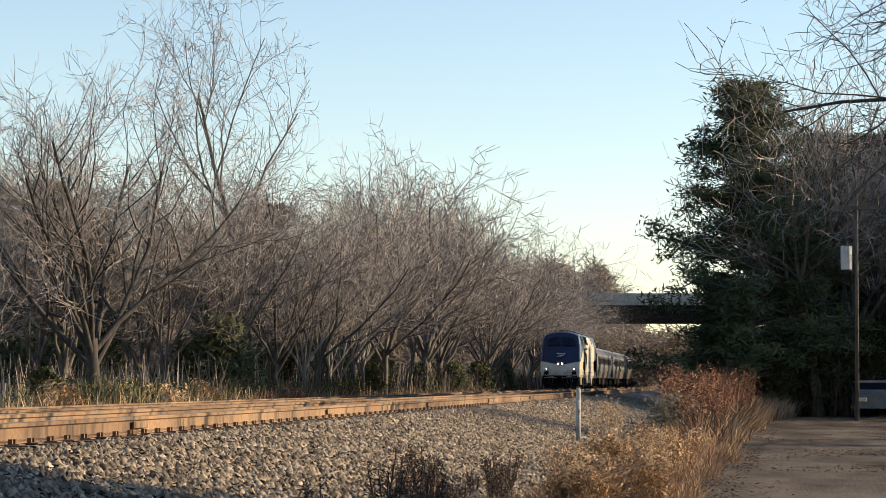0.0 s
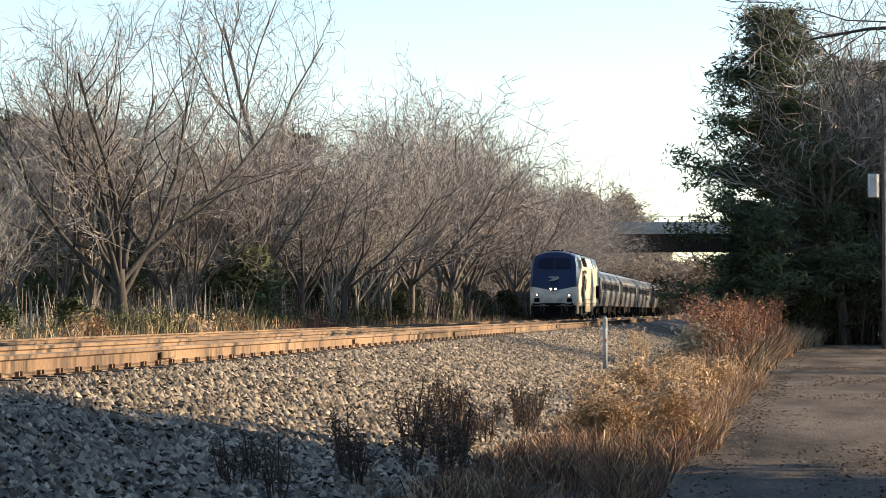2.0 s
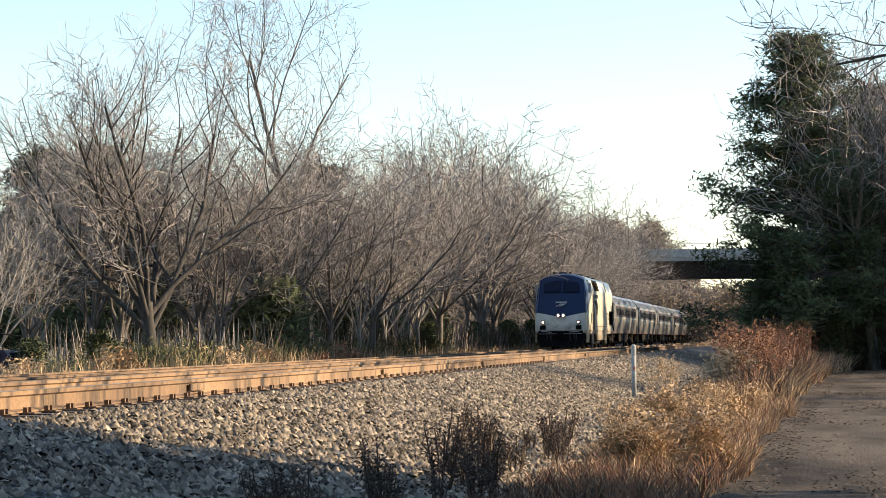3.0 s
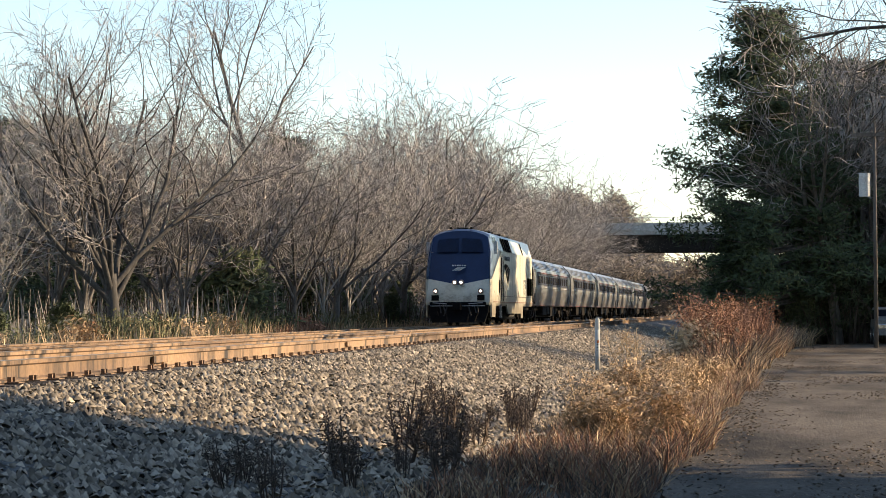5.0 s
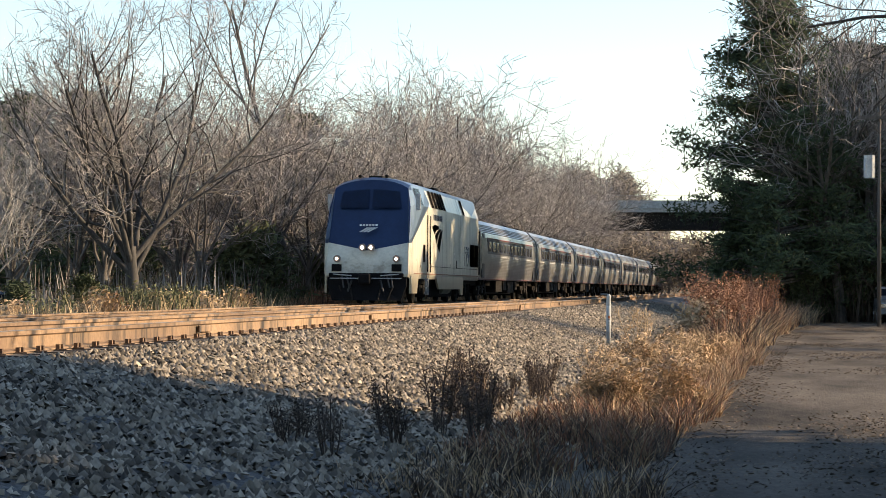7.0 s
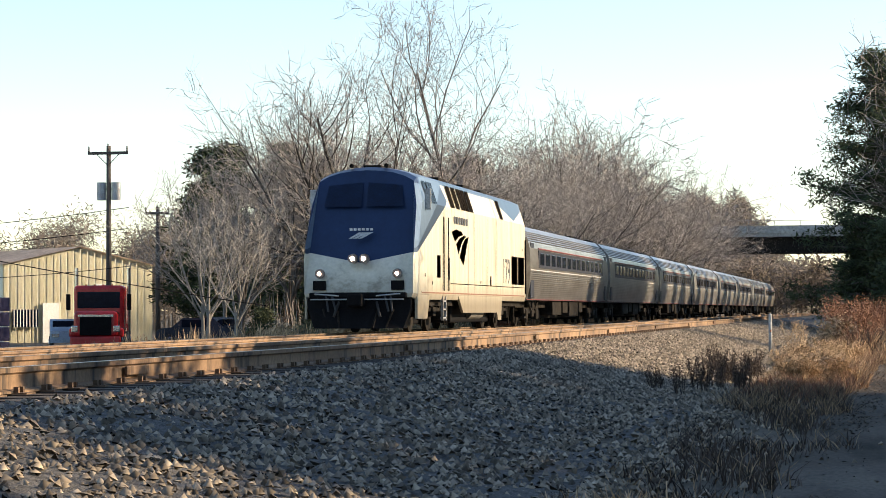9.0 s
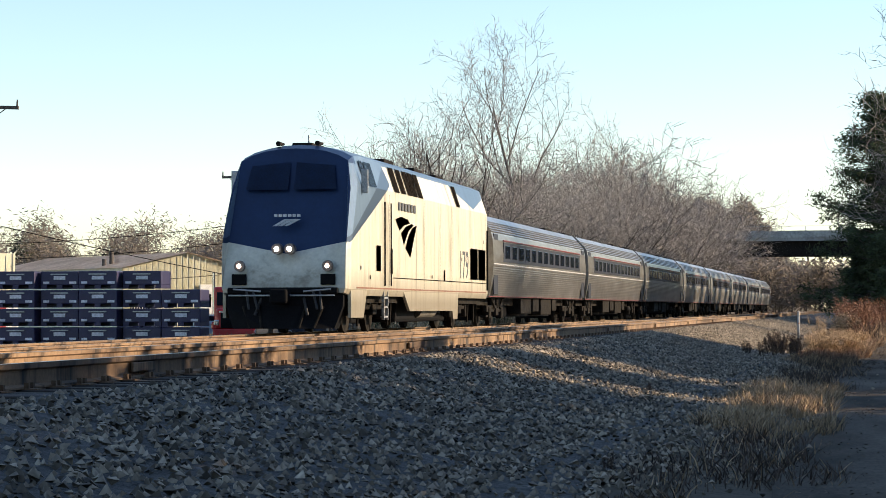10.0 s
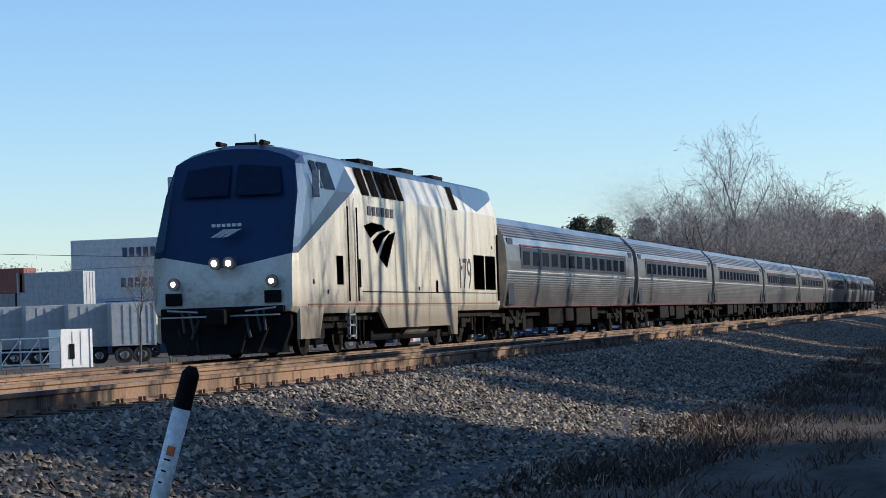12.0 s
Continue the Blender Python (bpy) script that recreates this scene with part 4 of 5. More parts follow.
for k in range(9):
    again(CEDAR, 1.6 + k * 1.35, 99.5 + (k * 1.7) % 4, k * 83 % 360, 0.55 + (k * 0.29) % 0.45, "dark cedar bush at the end of the lane")
# trees beside the lane, which throw the long shadows
OVER = put(bare_tree(41, 12.5, 1.15, -0.2, (18, 9, 6, 4), 0.5, "leafless tree that leans over the lane", reach=1.25, lift=0.0, bark=M_darkbark, twigs=M_darkbark, twig=0.008), 7.6, 48, 0)
for k in range(9):
    again(PROTO[k % 3], 9.5 + rng.uniform(0, 3), -112 + k * 15.5, rng.uniform(0, 360), rng.uniform(0.9, 1.25), "leafless tree beside the lane")
for x, y, s in ((10, 55, 0.9), (12, 80, 1.0), (11, 88, 1.1)):
    again(TREE_C, x, y, rng.uniform(0, 360), s, "leafless tree beside the lane")
# unseen hedge, its heights and gaps set to shade ballast and verge
for k in range(40):
    y = -96 + k * 3.05
    if y > 22.5 or (-12 < y < 3 and k % 2) or -90 < y < -79 or (y < -34 and k % (4 if y > -62 else 6) == 1):
        continue
    again(CEDAR, 9.2 + rng.uniform(-0.5, 0.8), y, rng.uniform(0, 360), rng.uniform(1.78, 2.15) * (1.15 if y < -62 else 0.94 if y < -22 else 1.0 if y > 6 else 1.0), "dense dark cedar in the unseen shade hedge beside the lane")

# second row out of view, added to cut skylight from lane and verge
for k in range(18):
    if k in (4, 8, 9, 11):
        continue
    again(CEDAR, 6.6 + (k * 0.31) % 0.6, -113 + k * 2.9, k * 71 % 360, 1.35 + (k * 0.13) % 0.3, "dense dark cedar in the unseen shade hedge beside the lane")
# low row out of view, added to shade the lane alone
for k in range(14):
    again(CEDAR, 6.4 + rng.uniform(-0.3, 0.3), 28 + k * 2.7 + rng.uniform(-0.5, 0.5), rng.uniform(0, 360), rng.uniform(0.2, 0.42), "low cedar in the unseen shade hedge beside the lane")

# ---- verge between ballast and lane ----
def verge_places(r, count, y0, y1, h0, h1, x0=-2.75, x1=-0.85, lean=1.1, patchy=0.0):
    out = []
    while len(out) < count:
        y = r.uniform(y0, y1)
        x = r.uniform(x0, x1 + 0.7 * noise.noise(Vector((0, y * 0.28, 2)))) + road_shift(y) * 0.75
        n = noise.noise(Vector((x * 1.1, y * 0.5, 7)))
        if n < patchy - 0.12 - 0.2 * r.random():
            continue
        out.append((x, y, r.uniform(h0, h1) * (0.75 + 0.6 * (n + 0.35)) * min(1.0, max(0.4, (x - road_shift(y) * 0.75 + 2.9) / 1.1)), r.uniform(0.1, lean)))
    return out


r = random.Random(71)
blades(r, verge_places(r, 24000, 23, 48, 0.06, 0.32, -2.6), M_drygrass, "dry_grass", "golden dry grass on the verge beside the lane", "grass", 0.005)
blades(r, verge_places(r, 12000, 12, 50, 0.08, 0.30, -2.5), M_darkweed, "dark_grass", "dark dead stalks among the dry grass", "grass", 0.005)
blades(r, verge_places(r, 8000, 15, 50, 0.10, 0.36, -2.4), M_redweed, "red_grass", "rust-brown stalks among the dry grass", "grass", 0.005)
blades(r, verge_places(r, 3000, 12, 24, 0.08, 0.3, -2.8), M_drygrass, "sparse_grass", "sparse tan stalks among dead weeds", "grass", 0.005)
blades(r, verge_places(r, 8000, 46, 98, 0.2, 0.75), M_drygrass, "tall_dry_grass", "tall tan dry grass towards the bend", "grass", 0.010)
blades(r, verge_places(r, 7000, 46, 98, 0.2, 0.9), M_darkweed, "dark_brush", "dark dead brush towards the bend", "undergrowth", 0.010)
blades(r, verge_places(r, 20000, -108, 18, 0.04, 0.19, -2.5, -0.8, 1.3, 0.2), M_darkweed, "brown_grass", "short brown dead grass on the verge", "grass", 0.006)
blades(r, verge_places(r, 5000, -108, 26, 0.05, 0.2, -2.8, -0.8, 1.3, 0.1), M_drygrass, "thin_grass", "thin tan grass on the verge", "grass", 0.005)
blades(r, verge_places(r, 3500, 46, 90, 0.3, 0.9, -2.75, -0.95, 0.5), M_redweed, "rust_brush", "rust-brown brush towards the bend", "undergrowth", 0.010)
blades(r, verge_places(r, 900, 58, 78, 0.6, 1.5, -2.2, -1.3, 0.35), M_redweed, "tall_red_brush", "tall red-brown brush with pale seed heads", "undergrowth", 0.010)
blades(r, verge_places(r, 6000, -17, -3, 0.06, 0.26, -2.3), M_drygrass, "gold_grass", "golden dry grass on the verge beside the lane", "grass", 0.006)
blades(r, verge_places(r, 16000, -112, -60, 0.04, 0.18, -2.7, 0.4), M_darkweed, "dead_stalks", "dark brown dead stalks over the verge", "grass", 0.007)
WEED = put(weed(81, 0.62, M_darkweed, "dark dead weed with upright seed heads", 8), -3.0, 20, 0)
for k in range(40):
    y = 14 + k * 0.5 if k < 24 else -100 + (k - 24) * 6.9
    again(WEED, (-2.5 + rng.gauss(0, 0.3)) if y > 5 else (-2.3 + rng.gauss(0, 0.3)), y, rng.uniform(0, 360), rng.uniform(0.45, 0.95) * (1 if y > 5 else 0.42))
WEED_TAN = put(weed(82, 1.0, M_drygrass, "tan dry weed with feathery seed heads", 9), -2.2, 40, 0)
for k in range(26):      # fluffy tan tufts in the grass
    y = 23 + k * 1.15
    again(SHRUBS[1], -1.75 + rng.uniform(-0.75, 0.7) + road_shift(y) * 0.7, y, rng.uniform(0, 360), rng.uniform(0.22, 0.5), "fluffy tan dry tuft on the verge beside the lane")
for k in range(34):
    y = 24 + k * 1.6
    again(WEED_TAN, -1.7 + rng.uniform(-0.6, 0.6) + road_shift(y) * 0.7, y, rng.uniform(0, 360), rng.uniform(0.4, 0.75))
WEED_RED = put(weed(83, 1.5, M_redweed, "tall red-brown dead weed", 9), -1.5, 66, 0)
for k in range(16):
    y = 50 + k * 2.3
    again(WEED_RED, -1.9 + rng.uniform(-0.8, 0.7) + road_shift(y) * 0.7, y, rng.uniform(0, 360), rng.uniform(0.7, 1.3))
sheet("lawn", steps(3.9, 9.0, 0.6), steps(66, 99, 1.5), 0.02, M_lawn, "strip of pale winter lawn beside the lane", "lawn", 0.03, lambda y: road_shift(y))


def fallen_leaves(count, y0, y1, seed):
    """Leaves and grit strewn over the lane in loose drifts."""
    r = random.Random(seed)
    verts, faces = [], []
    while len(faces) < count:
        y, u = r.uniform(y0, y1), r.uniform(-0.95, 3.8)
        drift = noise.noise(Vector((u * 0.5, y * 0.22, 4))) + (0.45 if u < -0.4 or u > 3.2 else 0.0)
        if drift < r.uniform(-0.1, 0.6):
            continue
        x, a, q = u + road_shift(y), r.uniform(0, 6.283), r.uniform(0.010, 0.032)
        z = profile(x) + 0.026
        k = len(verts)
        for i in range(4):
            verts.append((x + q * math.cos(a + i * 1.571) * (1 if i % 2 else 0.55), y + q * math.sin(a + i * 1.571) * (1 if i % 2 else 0.55), z + r.uniform(0, 0.02)))
        faces.append((k, k + 1, k + 2, k + 3))
    return tagged(raw("fallen_leaves", verts, faces, M_leaf), "brown fallen leaves and grit strewn over the lane", "leaves", "", "stuff")


M_leaf = mottled("brown_leaves", (0.055, 0.04, 0.027), (0.15, 0.112, 0.078), 0.8, 0.95, depth=0, island=0.5)
fallen_leaves(30000, 8, 98, 5)
fallen_leaves(7000, -110, 8, 6)


def puddle(x, y, w, d):
    rr = random.Random(int(y * 10))
    bm = bmesh.new()
    vs = [bm.verts.new((math.cos(a) * w * rr.uniform(0.5, 1.1), math.sin(a) * d * rr.uniform(0.5, 1.1), 0)) for a in (i * 0.3142 for i in range(20))]
    bm.faces.new(vs)
    t = thing("puddle", pose(x, y, profile(x) + 0.032), "shallow puddle of water on the asphalt lane", "puddle", "puddles on the lane")
    part("water", bm, M_water, t)


M_water, _nt, _p = material("still_water", 0.03)
_p.inputs["Base Color"].default_value = (0.02, 0.02, 0.02, 1)
for x, y, w, d in ((-0.55, -39.3, 0.28, 0.22), (-0.6, -32.5, 0.12, 0.3), (-0.15, -31.8, 0.18, 0.3), (-0.35, -55, 0.3, 0.35), (-0.3, -46, 0.12, 0.3), (0.05, -45, 0.12, 0.3), (-0.2, -74, 0.3, 0.5)):
    puddle(x, y, w, d)


def marker_post(x, y, h, lean, r, label, tip):
    t = thing("marker_post", pose(x, y, profile(x) - 0.1, 0, lean, 0), label, "marker post")
    part("tube", rod((0, 0, 0), (0, 0, h * 0.80), r, r, 18), tip if tip is M_concrete else M_white, t, "white plastic tube", True)
    cap = bmesh.new()
    add_rod(cap, (0, 0, h * 0.80), (0, 0, h * 0.965), r * 1.04, r * 1.0, 18)
    add_rod(cap, (0, 0, h * 0.965), (0, 0, h), r * 1.0, r * 0.5, 18)
    part("cap", cap, tip, t, "black rounded cap")
    band = part("label_patch", box(-r * 0.15, r * 0.7, -r * 1.06, -r * 0.6, h * 0.575, h * 0.62), M_orange, t, "small red warning patch")
    for k in range(3):
        part("print_line", box(-r * 0.2, r * (0.5 - 0.15 * k), -r * 1.05, -r * 0.8, h * (0.55 - 0.055 * k), h * (0.558 - 0.055 * k)), M_under, band)
    return t


marker_post(-3.05, 45, 1.12, 0, 0.045, "slim grey-white marker post at the ballast's foot", M_concrete)
marker_post(-3.0, -106.5, 1.18, 17, 0.05, "leaning white marker post with a black cap", M_black)


# ---- stones of the shoulder ----
def stones(count, x0, x1, y0, y1, seed, near):
    g = np.random.default_rng(seed)
    x = g.uniform(x0, x1, count)
    x += np.where(x > x1 - 0.5, g.exponential(0.28, count), 0)
    y = g.uniform(y0, y1, count)
    z = np.interp(x, (-9.9, -8.6, -5.75, -5.35, -3.2, -1.2), (-0.5, -0.205, -0.205, -0.25, -0.72, -0.95)) + g.uniform(0.0, 0.02, count)
    s = g.uniform(0.018, 0.045, count) * near
    base = np.array(((1, 0, 0), (-0.5, 0.85, 0.1), (-0.45, -0.9, 0), (0.1, 0.1, 1.0)))
    a = g.uniform(0, 6.283, count)
    tilt = g.uniform(-0.9, 0.9, (count, 1))
    v = base[None] * g.uniform(0.6, 1.35, (count, 4, 3))
    ca, sa = np.cos(a)[:, None], np.sin(a)[:, None]
    vx, vy, vz = v[..., 0] * ca - v[..., 1] * sa, v[..., 0] * sa + v[..., 1] * ca, v[..., 2]
    vz, vy = vz * np.cos(tilt) - vy * np.sin(tilt), vz * np.sin(tilt) + vy * np.cos(tilt)
    v = np.stack([vx, vy, vz], -1) * s[:, None, None] + np.stack([x, y, z], -1)[:, None]
    f = np.array(((0, 1, 3), (1, 2, 3), (2, 0, 3)))
    faces = (np.arange(count)[:, None, None] * 4 + f[None]).reshape(-1, 3)
    return tagged(raw("ballast_stones", v.reshape(-1, 3), faces, M_stone), "loose grey crushed stones of the shoulder", "ballast", "", "stuff")


stones(62000, -5.8, -2.6, 10, 60, 3, 1.1)
stones(30000, -5.8, -2.5, 60, 112, 6, 1.3)
stones(80000, -5.8, -2.2, -112, 10, 4, 0.95)
stones(9000, -9.9, -8.0, -100, 90, 5, 1.2)

# ---- yard beyond the line ----
M_tan = mottled("tan_sheet_steel", (0.66, 0.63, 0.47), (0.76, 0.73, 0.57), 0.4, 0.6, 0.1, fine=20, depth=0, stretch=(6, 6, 0.2))
M_roof = mottled("rusty_roof_sheet", (0.48, 0.38, 0.29), (0.72, 0.62, 0.52), 0.5, 0.7, depth=0)
M_redpaint = plain("red_truck_paint", (0.42, 0.02, 0.025), 0.25)
M_chrome = plain("chrome", (0.6, 0.6, 0.62), 0.15, 0.9)
M_carblue = plain("pale_blue_car_paint", (0.35, 0.45, 0.55), 0.25)
M_cardark = plain("dark_car_paint", (0.04, 0.05, 0.07), 0.25)
M_pole = mottled("weathered_pole", (0.05, 0.042, 0.036), (0.13, 0.11, 0.095), 1.0, 0.9, depth=0.01, stretch=(6, 6, 0.4))


def yard_building():
    t = thing("yard_building", pose(-49.7, 126, -1.5, 0, 0, 44), "tan metal-clad workshop with a low gabled roof", "building")
    w, deep, eave, peak = 5.1, 24.0, 4.9, 6.0
    def gable(name, y, mat):
        bm = bmesh.new()
        bm.faces.new([bm.verts.new(p) for p in ((-w, y, 0), (w, y, 0), (w, y, eave), (0, y, peak), (-w, y, eave))])
        bmesh.ops.solidify(bm, geom=bm.faces[:], thickness=0.15)
        return part(name, bm, mat, t)
    front = gable("wall", 0, M_tan)
    gable("wall", deep, M_tan)
    for s in (-1, 1):
        part("wall", box(s * w, s * (w - 0.15), 0.15, deep - 0.15, 0, eave), M_tan, t)
        bm = bmesh.new()
        bm.faces.new([bm.verts.new(p) for p in ((0, -0.3, peak + 0.05), (s * (w + 0.25), -0.3, eave - 0.02), (s * (w + 0.25), deep + 0.3, eave - 0.02), (0, deep + 0.3, peak + 0.05))])
        bmesh.ops.solidify(bm, geom=bm.faces[:], thickness=0.12)
        part("roof", bm, M_roof, t, "weathered sheet roof")
    for k in range(21):
        x = -w + 0.25 + k * (2 * w - 0.5) / 20
        part("cladding_rib", box(x - 0.02, x + 0.02, -0.168, -0.15, 0, eave + (peak - eave) * (1 - abs(x) / w) - 0.08), M_tan, front)
    for x0, x1, z1, m in ((-2.6, -1.5, 2.5, M_white), (1.0, 2.1, 2.6, M_white), (1.0, 2.2, 3.7, M_white)):
        z0 = 2.75 if z1 > 3 else 0.0
        d = part("door" if z0 == 0 else "vent_panel", box(x0, x1, -0.24, -0.15, z0, z1, 0.01), m, t, "white painted panel")
        part("frame", box(x1, x1 + 0.12, -0.25, -0.15, z0, z1 + 0.08), M_tan, d)
    part("window", box(-4.6, -2.9, -0.22, -0.15, 1.0, 2.1), M_glass, t, "dark barred window")
    for k in range(8):
        part("window_bar", box(-4.55 + k * 0.21, -4.5 + k * 0.21, -0.26, -0.22, 1.0, 2.1), M_white, t)
    for x in (-3.6, -4.2):
        part("flue", rod((x, 5, 4.4), (x, 5, 6.2 if x > -4 else 5.6), 0.16), M_pole, t)


yard_building()


def utility_pole(x, y, h, label, lean=0.0, tanks=0, arm=2.0, r=0.15):
    t = thing("utility_pole", pose(x, y, profile(x) - 0.1, 0, lean, 0), label, "utility pole", "poles along the yard")
    part("pole", rod((0, 0, 0), (0, 0, h), r, r * 0.7, 12), M_pole, t, "weathered timber pole", True)
    a = part("crossarm", box(-arm / 2, arm / 2, -0.16, -0.06, h - 0.42, h - 0.28, 0.01), M_pole, t)
    for k in (-0.95, 0.95, 0):
        part("insulator", rod((k * arm / 2, -0.11, h - 0.28), (k * arm / 2, -0.11, h - 0.02 + (0.12 if k == 0 else 0)), 0.045, 0.03, 8), M_pole, a)
    for s in (-1, 1):
        part("brace", rod((s * arm * 0.28, -0.11, h - 0.4), (0, -0.11, h - 0.95), 0.02), M_pole, t)
    for k in range(tanks):
        s = (-1, 1)[k % 2]
        part("transformer", rod((s * 0.36, 0, h - 2.6), (s * 0.36, 0, h - 1.75), 0.22, 0.22, 14), M_steel, t, "grey steel transformer can")
        part("bracket", box(min(0, s * 0.3), max(0, s * 0.3), -0.04, 0.04, h - 2.1, h - 2.02), M_pole, t)
    return t


utility_pole(-36.4, 91.5, 9.8, "timber utility pole with two transformer cans", 0, 2, 2.0)
utility_pole(-37.5, 103, 7.4, "slim timber pole with a short crossarm", 0, 0, 1.3)
utility_pole(-36.0, 50, 10.4, "leaning timber utility pole with a wide crossarm", 2.2, 0, 2.5)
utility_pole(-41.9, 60, 7.6, "timber utility pole with one transformer can", 0, 1, 1.6)
utility_pole(4.15, 88, 8.2, "timber utility pole beside the lane", 0, 1, 1.6, 0.08)
utility_pole(-25.9, 85, 6.4, "slim timber pole among the trees", 0, 0, 0.9, 0.06)


def cable(a, b, sag, r=0.018):
    bm = bmesh.new()
    a, b = Vector(a), Vector(b)
    pts = [a.lerp(b, i / 16) - Vector((0, 0, sag * 4 * (i / 16) * (1 - i / 16))) for i in range(17)]
    v, f = tubes([[(p, r) for p in pts]], 5)
    return tagged(raw("overhead_cable", v, f, M_black), "thin dark overhead cable between poles", "cable", "cables over the yard")


cable((-35.4, 91.5, 5.4), (-70, 96, 5.0), 0.9)
cable((-35.4, 91.5, 4.4), (-70, 96, 4.2), 0.9)
cable((-35.3, 91.5, 2.6), (-58, 84, 2.6), 0.7)
cable((-36.1, 50, 4.0), (-62, 45, 2.6), 0.4)
cable((-36.1, 50, 4.0), (-22, 66, 0.6), 0.2)
cable((-41.9, 60, 5.4), (-78, 1, 6.9), 0.5)


def tractor_unit(x, y, turn):
    t = thing("red_truck", pose(x, y, -1.5, 0, 0, turn), "red road tractor with a dark grille and chrome tanks", "truck")
    part("cab", box(-1.15, 1.15, 1.2, 3.4, 1.0, 3.15, 0.16), M_redpaint, t, "glossy red cab")
    part("bonnet", box(-1.0, 1.0, -0.6, 1.25, 0.8, 1.95, 0.16), M_redpaint, t)
    part("windscreen", box(-0.98, 0.98, 1.14, 1.22, 2.1, 2.85, 0.03), M_glass, t)
    g = part("grille", box(-0.72, 0.72, -0.68, -0.58, 0.85, 1.7, 0.03), M_black, t, "dark slanted grille")
    part("grille_frame", box(-0.8, 0.8, -0.66, -0.6, 1.7, 1.8), M_chrome, g)
    part("bumper", box(-1.15, 1.15, -0.75, -0.45, 0.4, 0.8, 0.06), M_redpaint, t)
    for s in (-1, 1):
        part("headlight", box(s * 0.8, s * 1.1, -0.62, -0.5, 1.0, 1.3, 0.04), M_chrome, t)
        part("exhaust_pipe", rod((s * 1.22, 3.5, 0.9), (s * 1.22, 3.5, 4.0), 0.09), M_chrome, t)
        part("fender", box(s * 0.85, s * 1.25, -0.3, 1.0, 0.75, 1.2, 0.12), M_redpaint, t)
        part("mirror", box(s * 1.3, s * 1.5, 1.2, 1.3, 2.0, 2.75, 0.03), M_black, t)
        part("fuel_tank", rod((s * 0.95, 1.5, 0.75), (s * 0.95, 3.2, 0.75), 0.32, 0.32, 14), M_chrome, t)
        for yy in (0.35, 4.6, 5.9):
            w = part("wheel", rod((s * 0.8, yy, 0.5), (s * 1.15, yy, 0.5), 0.5, 0.5, 20), M_rubber, t)
            part("hub", rod((s * 1.15, yy, 0.5), (s * 1.19, yy, 0.5), 0.26, 0.2, 14), M_chrome, w)
    part("frame", box(-0.45, 0.45, -0.4, 6.6, 0.6, 0.9), M_black, t)
    for x in (-0.6, -0.2, 0.2, 0.6):
        part("roof_marker", box(x - 0.05, x + 0.05, 1.4, 1.5, 3.14, 3.2), M_orange, t)


tractor_unit(-35.5, 87, 14)


M_greybox_car = plain("silver_car_paint", (0.12, 0.125, 0.13), 0.3)


def car(x, y, turn, mat, label, high=0.0):
    t = thing("parked_car", pose(x, y, profile(x), 0, 0, turn), label, "car", "cars parked in the yard")
    side = ((-2.1, 0.35), (2.1, 0.35), (2.15, 0.75), (1.9, 0.92 + high * 0.4), (1.2, 0.98 + high * 0.4), (0.55, 1.42 + high), (-1.2, 1.45 + high), (-1.85, 1.0 + high * 0.5), (-2.15, 0.9))
    loft("body", [[(xx, a, b) for a, b in side] for xx in (-0.86, 0.86)], mat, t)
    for s in (-1, 1):
        part("side_window", box(s * 0.86, s * 0.875, -1.1, 0.6, 0.98 + high * 0.4, 1.34 + high), M_glass, t)
        for yy in (-1.3, 1.3):
            w = part("wheel", rod((s * 0.7, yy, 0.32), (s * 0.9, yy, 0.32), 0.32, 0.32, 18), M_rubber, t)
            part("rim", rod((s * 0.9, yy, 0.32), (s * 0.92, yy, 0.32), 0.2, 0.18, 12), M_chrome, w)
        part("headlight", box(s * 0.45, s * 0.8, -2.17, -2.1, 0.6, 0.78, 0.02), M_chrome, t)
    part("windscreen", box(-0.74, 0.74, -1.72, -1.45, 1.02 + high * 0.5, 1.36 + high, 0.02), M_glass, t)


car(-37.9, 90, 20, M_carblue, "pale blue parked saloon car")
car(-32.2, 93, 70, M_cardark, "dark parked saloon car")
car(5.3, 97, 0, M_greybox_car, "silver parked saloon car at the end of the lane")

M_bin = plain("navy_plastic", (0.018, 0.016, 0.06), 0.5)
M_binlabel = plain("white_print", (0.6, 0.6, 0.66), 0.5)


def bin_stack(x, y, n, turn=0.0, label="stack of navy plastic storage bins with white print"):
    t = thing("bin_stack", pose(x, y, -1.4, 0, 0, turn), label, "bin stack", "stacked bins in the yard")
    for k in range(n):
        z = k * 0.62
        bm = bmesh.new()
        add_box(bm, -0.66, 0.66, -0.55, 0.55, z + 0.12, z + 0.58, 0.03)
        for s in (-0.55, 0, 0.55):
            add_box(bm, s - 0.1, s + 0.1, -0.55, 0.55, z, z + 0.13)
        b = part("bin", bm, M_bin, t)
        part("print", box(-0.2, 0.2, -0.565, -0.55, z + 0.30, z + 0.42), M_binlabel, b, "white plain print bar")
        part("print", box(-0.56, -0.36, -0.565, -0.55, z + 0.16, z + 0.24), M_binlabel, b)
        part("print", box(0.34, 0.58, -0.565, -0.55, z + 0.16, z + 0.24), M_binlabel, b)
        part("latch", box(-0.3, 0.3, -0.60, -0.55, z + 0.46, z + 0.5), M_steel, b)
    return t


for k in range(7):
    bin_stack(-31.2 + k * 1.42, 34 + (k % 2) * 0.3, 4 if k in (0, 6) else 5)
for k in range(2):
    bin_stack(-38.2 + k * 1.4, 77, 4 if k % 2 else 3)


